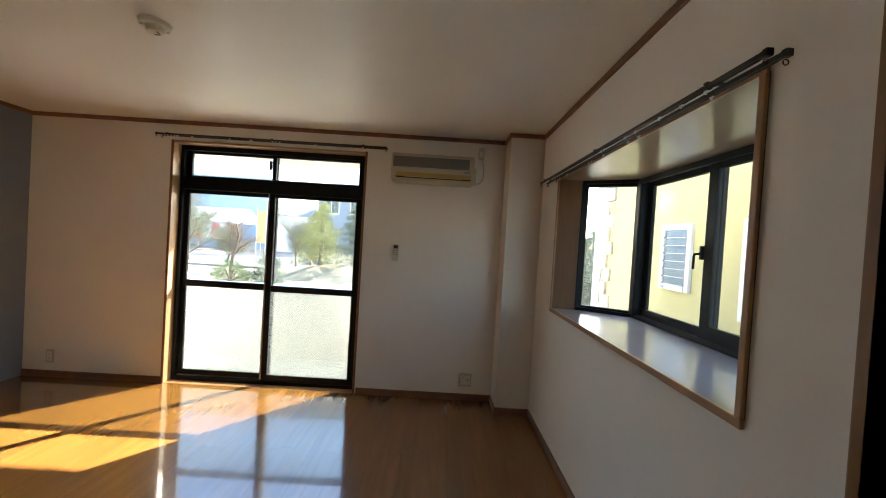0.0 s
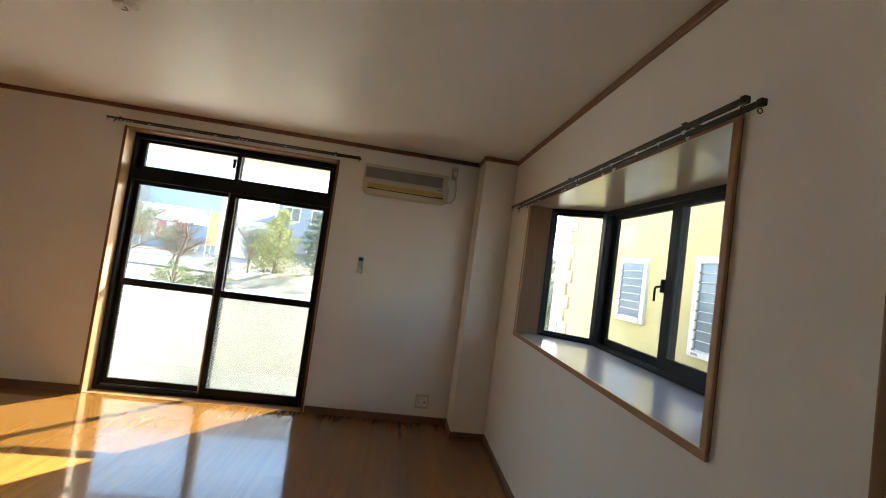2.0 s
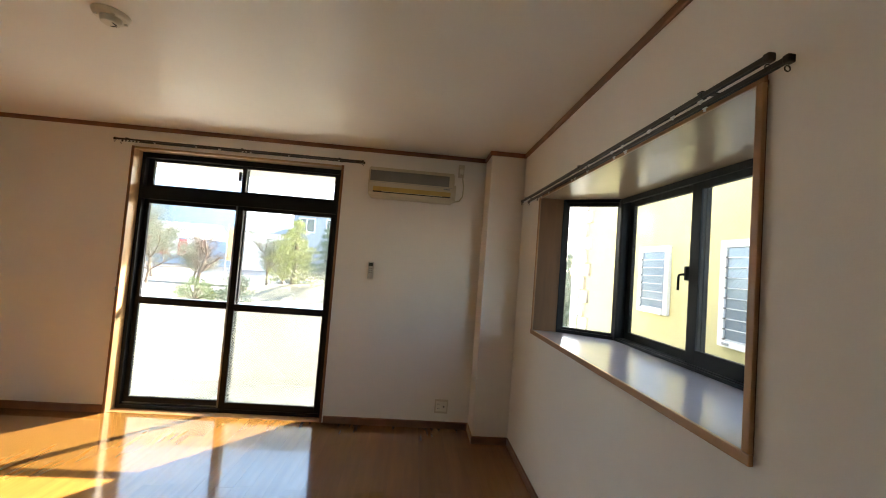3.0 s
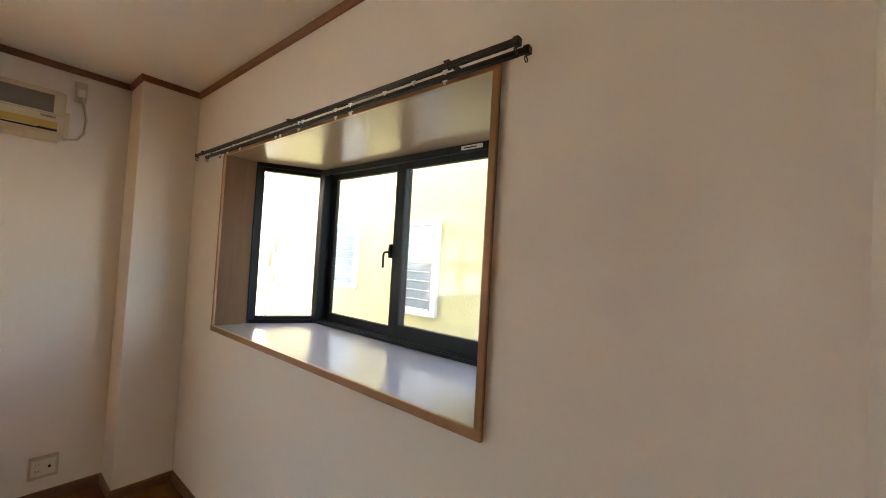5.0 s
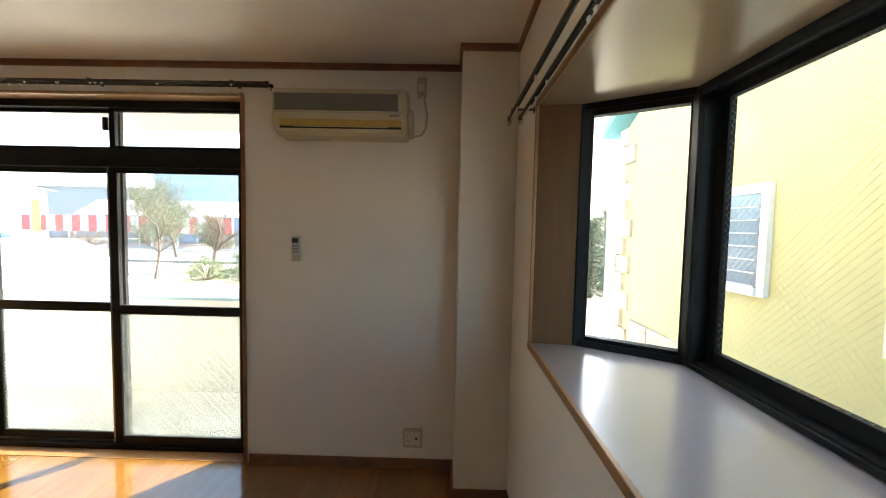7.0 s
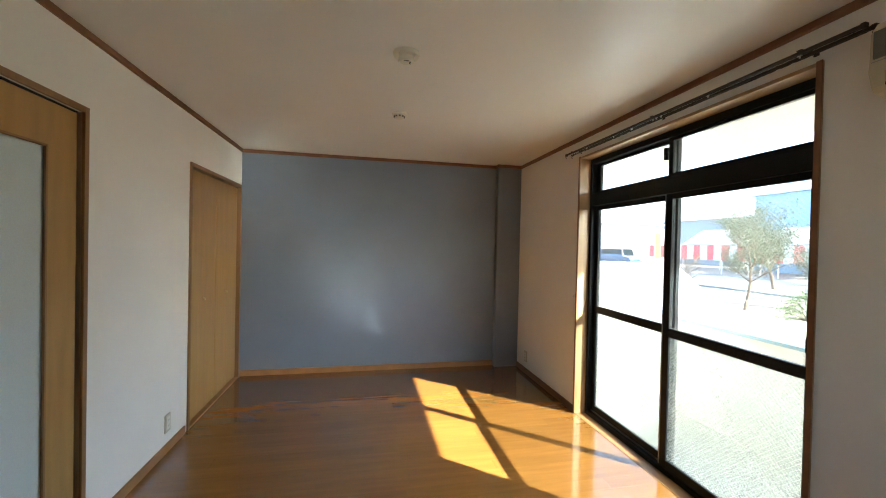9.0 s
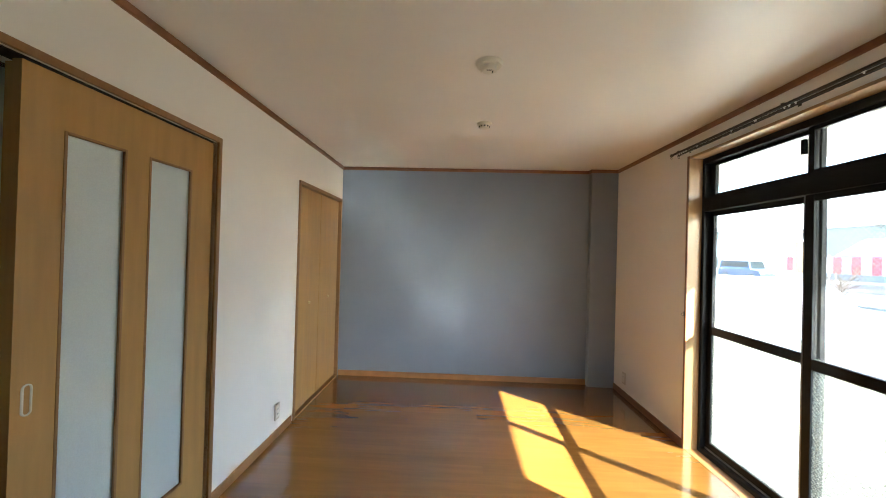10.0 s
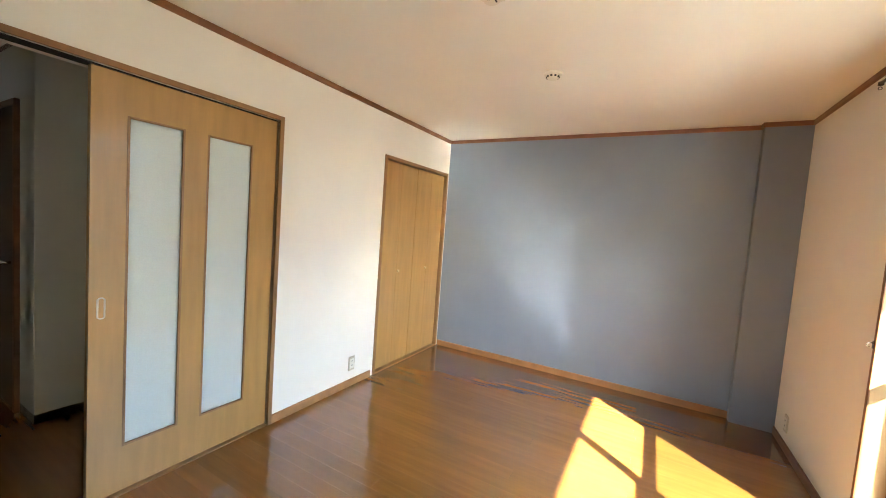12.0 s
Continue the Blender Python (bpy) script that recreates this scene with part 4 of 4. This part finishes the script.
for i in range(25):
    for j in range(17):
        u, v = i / 12 - 1, j / 8 - 1
        q = min(1.0, math.hypot(u, v))
        grid[i, j] = bm.verts.new((-3.6 + 5.2 * u, 15.5 + 1.95 * v, GZ - 0.02 + 0.62 * (0.5 + 0.5 * math.cos(math.pi * q)) + 0.02 * math.sin(7 * u + 5 * v)))
for i in range(24):
    for j in range(16):
        bm.faces.new((grid[i, j], grid[i + 1, j], grid[i + 1, j + 1], grid[i, j + 1]))
mound = setting("garden_mound", bm, DRYGRASS, "low mound of dry lawn in the garden", "lawn")
conifer((-4.7, 15.4, GZ + 0.5), 2.7, 2.3, 5, LEAFYELLOW, "yellow-green conical garden conifer")
conifer((-3.3, 15.7, GZ + 0.5), 2.8, 2.2, 6, LEAFDARK, "dark green conical garden conifer")
conifer((-2.0, 15.5, GZ + 0.45), 2.5, 2.1, 7, LEAF, "grey-green broad garden conifer")
conifer((-5.9, 19.5, GZ), 3.2, 2.2, 9, LEAFDARK, "tall dark conifer behind the lawn")
conifer((2.1, 9.5, GZ), 2.2, 1.5, 17, LEAFDARK, "dark green garden pine beside the yellow house")
bush((-5.5, 12.4, GZ), 0.95, 1.0, 1, LEAFDARK, "round dark green clipped bush")
bush((-6.8, 12.6, GZ), 1.3, 0.65, 2, LEAF, "low grey-green bush on gravel")
conifer((4.4, 11.2, GZ), 2.3, 1.5, 41, LEAFDARK, "dark green garden pine behind the yellow house")
conifer((5.7, 13.6, GZ), 2.7, 1.7, 43, LEAFDARK, "tall dark green conifer in the back garden")
bush((4.9, 12.4, GZ), 1.6, 1.3, 45, LEAFDARK, "dense dark green garden bush")
bush((1.9, 7.6, GZ), 1.0, 0.6, 5, LEAFDARK, "low shrub beside the yellow house")


def banner(x0, x1, y, z0, z1, n):
    b = thing("striped_banner", "red and white striped festival curtain hung on posts", "banner", ((x0 + x1) / 2, y, GZ))
    w = (x1 - x0) / n
    for k in range(n):
        x = x0 + k * w - (x0 + x1) / 2
        part("stripe", box(x + 0.01, x + w - 0.01, -0.012 + 0.02 * (k % 3), 0.012 + 0.02 * (k % 3), z0 - GZ, z1 - GZ), REDCLOTH if k % 2 else WHITECLOTH, b)
    for k in range(5):
        x = x0 + (x1 - x0) * k / 4 - (x0 + x1) / 2
        part("post", cyl(0.04, z1 - GZ + 0.1, pose(x, 0.08, (z1 - GZ + 0.1) / 2), 10), WHITEALU, b)


banner(-31.0, -15.0, 28.0, 0.7, 1.85, 26)
for x, y, w in ((-25.5, 31.5, 5.0), (-18.5, 31.5, 5.5)):
    t = thing("festival_tent", "white peaked event tent", "tent", (x, y, GZ))
    bm = bmesh.new()
    low = [bm.verts.new((sx * w / 2, sy * 2, 2.3)) for sx, sy in ((-1, -1), (1, -1), (1, 1), (-1, 1))]
    rid = [bm.verts.new((-w / 2, 0, 3.5)), bm.verts.new((w / 2, 0, 3.5))]
    bm.faces.new((low[0], low[1], rid[1], rid[0]))
    bm.faces.new((low[2], low[3], rid[0], rid[1]))
    bm.faces.new((low[1], low[2], rid[1]))
    bm.faces.new((low[3], low[0], rid[0]))
    bm.faces.new(low[::-1])
    part("canopy", bm, WHITECLOTH, t)
    for sx in (-1, 1):
        for sy in (-1, 1):
            part("leg", cyl(0.03, 2.3, pose(sx * w / 2, sy * 2, 1.15), 8), WHITEALU, t)
for x, y, m in ((-28.5, 27.0, ORANGECLOTH), (-13.0, 27.0, ORANGECLOTH), (-20.2, 27.2, GREENCLOTH)):
    t = thing("banner_flag", "tall coloured cloth flag on a pole", "flag", (x, y, GZ))
    part("pole", cyl(0.03, 3.4, pose(0, 0, 1.7), 8), WHITEALU, t)
    part("cloth", box(0.03, 0.65, -0.01, 0.01, 0.9, 3.2), m, t)


def building(at, sx, sy, h, roof_h, wall, roof, label, rows=2, cols=4):
    b = thing("house", label, "house", at)
    part("wall", box(-sx / 2, sx / 2, -sy / 2, sy / 2, 0, h), wall, b)
    bm = bmesh.new()
    e = 0.5
    v = [bm.verts.new(p) for p in ((-sx / 2 - e, -sy / 2 - e, h), (sx / 2 + e, -sy / 2 - e, h), (sx / 2 + e, sy / 2 + e, h), (-sx / 2 - e, sy / 2 + e, h), (-sx * 0.28, 0, h + roof_h), (sx * 0.28, 0, h + roof_h))]
    for f in ((0, 1, 5, 4), (1, 2, 5), (2, 3, 4, 5), (3, 0, 4), (3, 2, 1, 0)):
        bm.faces.new([v[i] for i in f])
    part("roof", bm, roof, b)
    for r_ in range(rows):
        for c_ in range(cols):
            x = -sx / 2 + (c_ + 0.5) * sx / cols
            z0 = 0.9 + r_ * 2.7
            w = part("window", box(x - 0.7, x + 0.7, -sy / 2 - 0.05, -sy / 2 + 0.02, z0, z0 + 1.2), WHITEALU, b)
            part("pane", box(x - 0.63, x - 0.03, -sy / 2 - 0.062, -sy / 2 - 0.051, z0 + 0.07, z0 + 1.13), CARGLASS, w)
            part("pane", box(x + 0.03, x + 0.63, -sy / 2 - 0.062, -sy / 2 - 0.051, z0 + 0.07, z0 + 1.13), CARGLASS, w)
    return b


building((-21.7, 40, GZ), 10.5, 8, 6.7, 2.0, BLUEWALL, ROOFBLUE, "pale blue sided house with blue hipped roof beyond the road", 0)
building((-8.2, 36, GZ), 4.6, 7, 5.2, 1.6, GREYWALL, ROOFBLUE, "dark grey sided house behind conifers", 2, 2)
building((-13.4, 37, GZ), 4.4, 6, 3.3, 1.2, WHITEWALL, GREYWALL, "low white shed with grey roof beside the blue house", 0)
building((-40, 46, GZ), 15, 9, 5.4, 0.8, GREYWALL, GREYWALL, "blue-grey warehouse across the road", 1, 4)
building((-40, 31, GZ), 8, 8, 4.4, 1.0, WHITEWALL, GREYWALL, "white building across the road", 2, 3)
building((6, 42, GZ), 11, 8, 5.0, 1.8, WHITEWALL, ROOFBLUE, "white house with tiled roof far off")
building((30, 52, GZ), 10, 8, 5.0, 1.8, WHITEWALL, GREYWALL, "white house behind the yellow house")


def car(at, rz, paint, label, van=False):
    c = thing("car", label, "car", at, rz)
    top = 1.75 if van else 1.43
    roof0, roof1 = (-1.9, 0.9) if van else (-1.2, 0.35)
    side = [(-2.05, 0.35), (-2.1, 0.75), (-1.95, 0.95), (roof0, top - 0.08), (roof0 + 0.3, top), (roof1 - 0.2, top), (roof1, top - 0.06), (1.15, 0.98), (1.85, 0.85), (2.05, 0.65), (2.08, 0.35)]
    bm = bmesh.new()
    rows = []
    for y, k in ((-0.84, 0), (-0.80, 0.6), (-0.62, 1), (0.62, 1), (0.80, 0.6), (0.84, 0)):
        rows.append([bm.verts.new((x, y * (1 - 0.18 * max(0, z - 0.95)), z if z < 0.96 else 0.95 + (z - 0.95) * (0.94 + 0.06 * k))) for x, z in side])
    for a, b in zip(rows, rows[1:]):
        for i in range(len(side) - 1):
            bm.faces.new((a[i], b[i], b[i + 1], a[i + 1]))
        bm.faces.new((a[-1], b[-1], b[0], a[0]))
    bm.faces.new(rows[0])
    bm.faces.new(rows[-1][::-1])
    part("body", bm, paint, c, "", False)
    for s in (-1, 1):
        yy = s * 0.79
        bm = extrude_xz([(roof0 + 0.05, 0.98), (1.0, 0.98), (roof1 - 0.06, top - 0.12), (roof0 + 0.28, top - 0.12)], yy - 0.02, yy + 0.02)
        part("side_window", bm, CARGLASS, c)
        for x in (-1.3, 1.3):
            w = part("wheel", cyl(0.31, 0.2, pose(x, s * 0.76, 0.31, 90), 24), TYRE, c)
            part("rim", cyl(0.19, 0.21, pose(x, s * 0.765, 0.31, 90), 20), GREYALU, w)
    a, b = Vector((1.12, 0, 1.02)), Vector((roof1 + 0.02, 0, top - 0.07))
    bm = bmesh.new()
    off = Vector((0.03, 0, 0.035))
    v = [bm.verts.new(p) for p in (a + off + Vector((0, -0.68, 0)), a + off + Vector((0, 0.68, 0)), b + off + Vector((0, 0.6, 0)), b + off + Vector((0, -0.6, 0)))]
    bm.faces.new(v)
    bmesh.ops.solidify(bm, geom=bm.faces[:], thickness=0.03)
    part("windscreen", bm, CARGLASS, c)
    for s in (-1, 1):
        part("headlight", box(1.93, 2.06, s * 0.62 - 0.14, s * 0.62 + 0.14, 0.62, 0.74, 0.02), WHITEALU, c)
    return c


car((-7.0, 7.4, GZ), 160, CARWHITE, "white car parked in the yard by the parapet")
car((-34.0, 27.6, GZ), 10, CARBLUE, "dark blue van parked across the road", True)

# ---- floor planks ----
floor = setting("floor", box(W - T, E + T, S - T, N + T, -0.1, -0.0035), GROOVE, "glossy orange-brown oak strip floor", "floor")
PW, GAP = 0.101, 0.0004
meshes = {}
cols = int((E - W) / PW) + 1
rnd = random.Random(9)
for i in range(cols):
    x0 = W + i * PW
    x1 = min(x0 + PW, E)
    cuts = [S]
    y = S + (0.35, 1.55, 0.95, 2.15)[i % 4]
    while y < N:
        cuts.append(y)
        y += 1.818
    cuts.append(N + 0.07 if WX0 < x0 and x1 < WX1 else N)
    for a, b in zip(cuts, cuts[1:]):
        key = (round(x1 - x0, 3), round(b - a, 3))
        if key not in meshes:
            w, l = key
            rim = ((GAP / 2, 0.0003), (w - GAP / 2, 0.0003), (w - GAP / 2, l - 0.0003), (GAP / 2, l - 0.0003))
            bm = bmesh.new()
            low = [bm.verts.new((*p, -0.0035)) for p in rim]
            top = [bm.verts.new((*p, 0)) for p in rim]
            for k in range(4):
                bm.faces.new((low[k], low[(k + 1) % 4], top[(k + 1) % 4], top[k]))
            bm.faces.new(top)
            me = bpy.data.meshes.new("plank")
            bmesh.ops.recalc_face_normals(bm, faces=bm.faces)
            bm.to_mesh(me)
            bm.free()
            me.materials.append(FLOOR)
            meshes[key] = me
        p = new("plank", meshes[key])
        p.parent = floor
        p.location = (x0, a, 0)
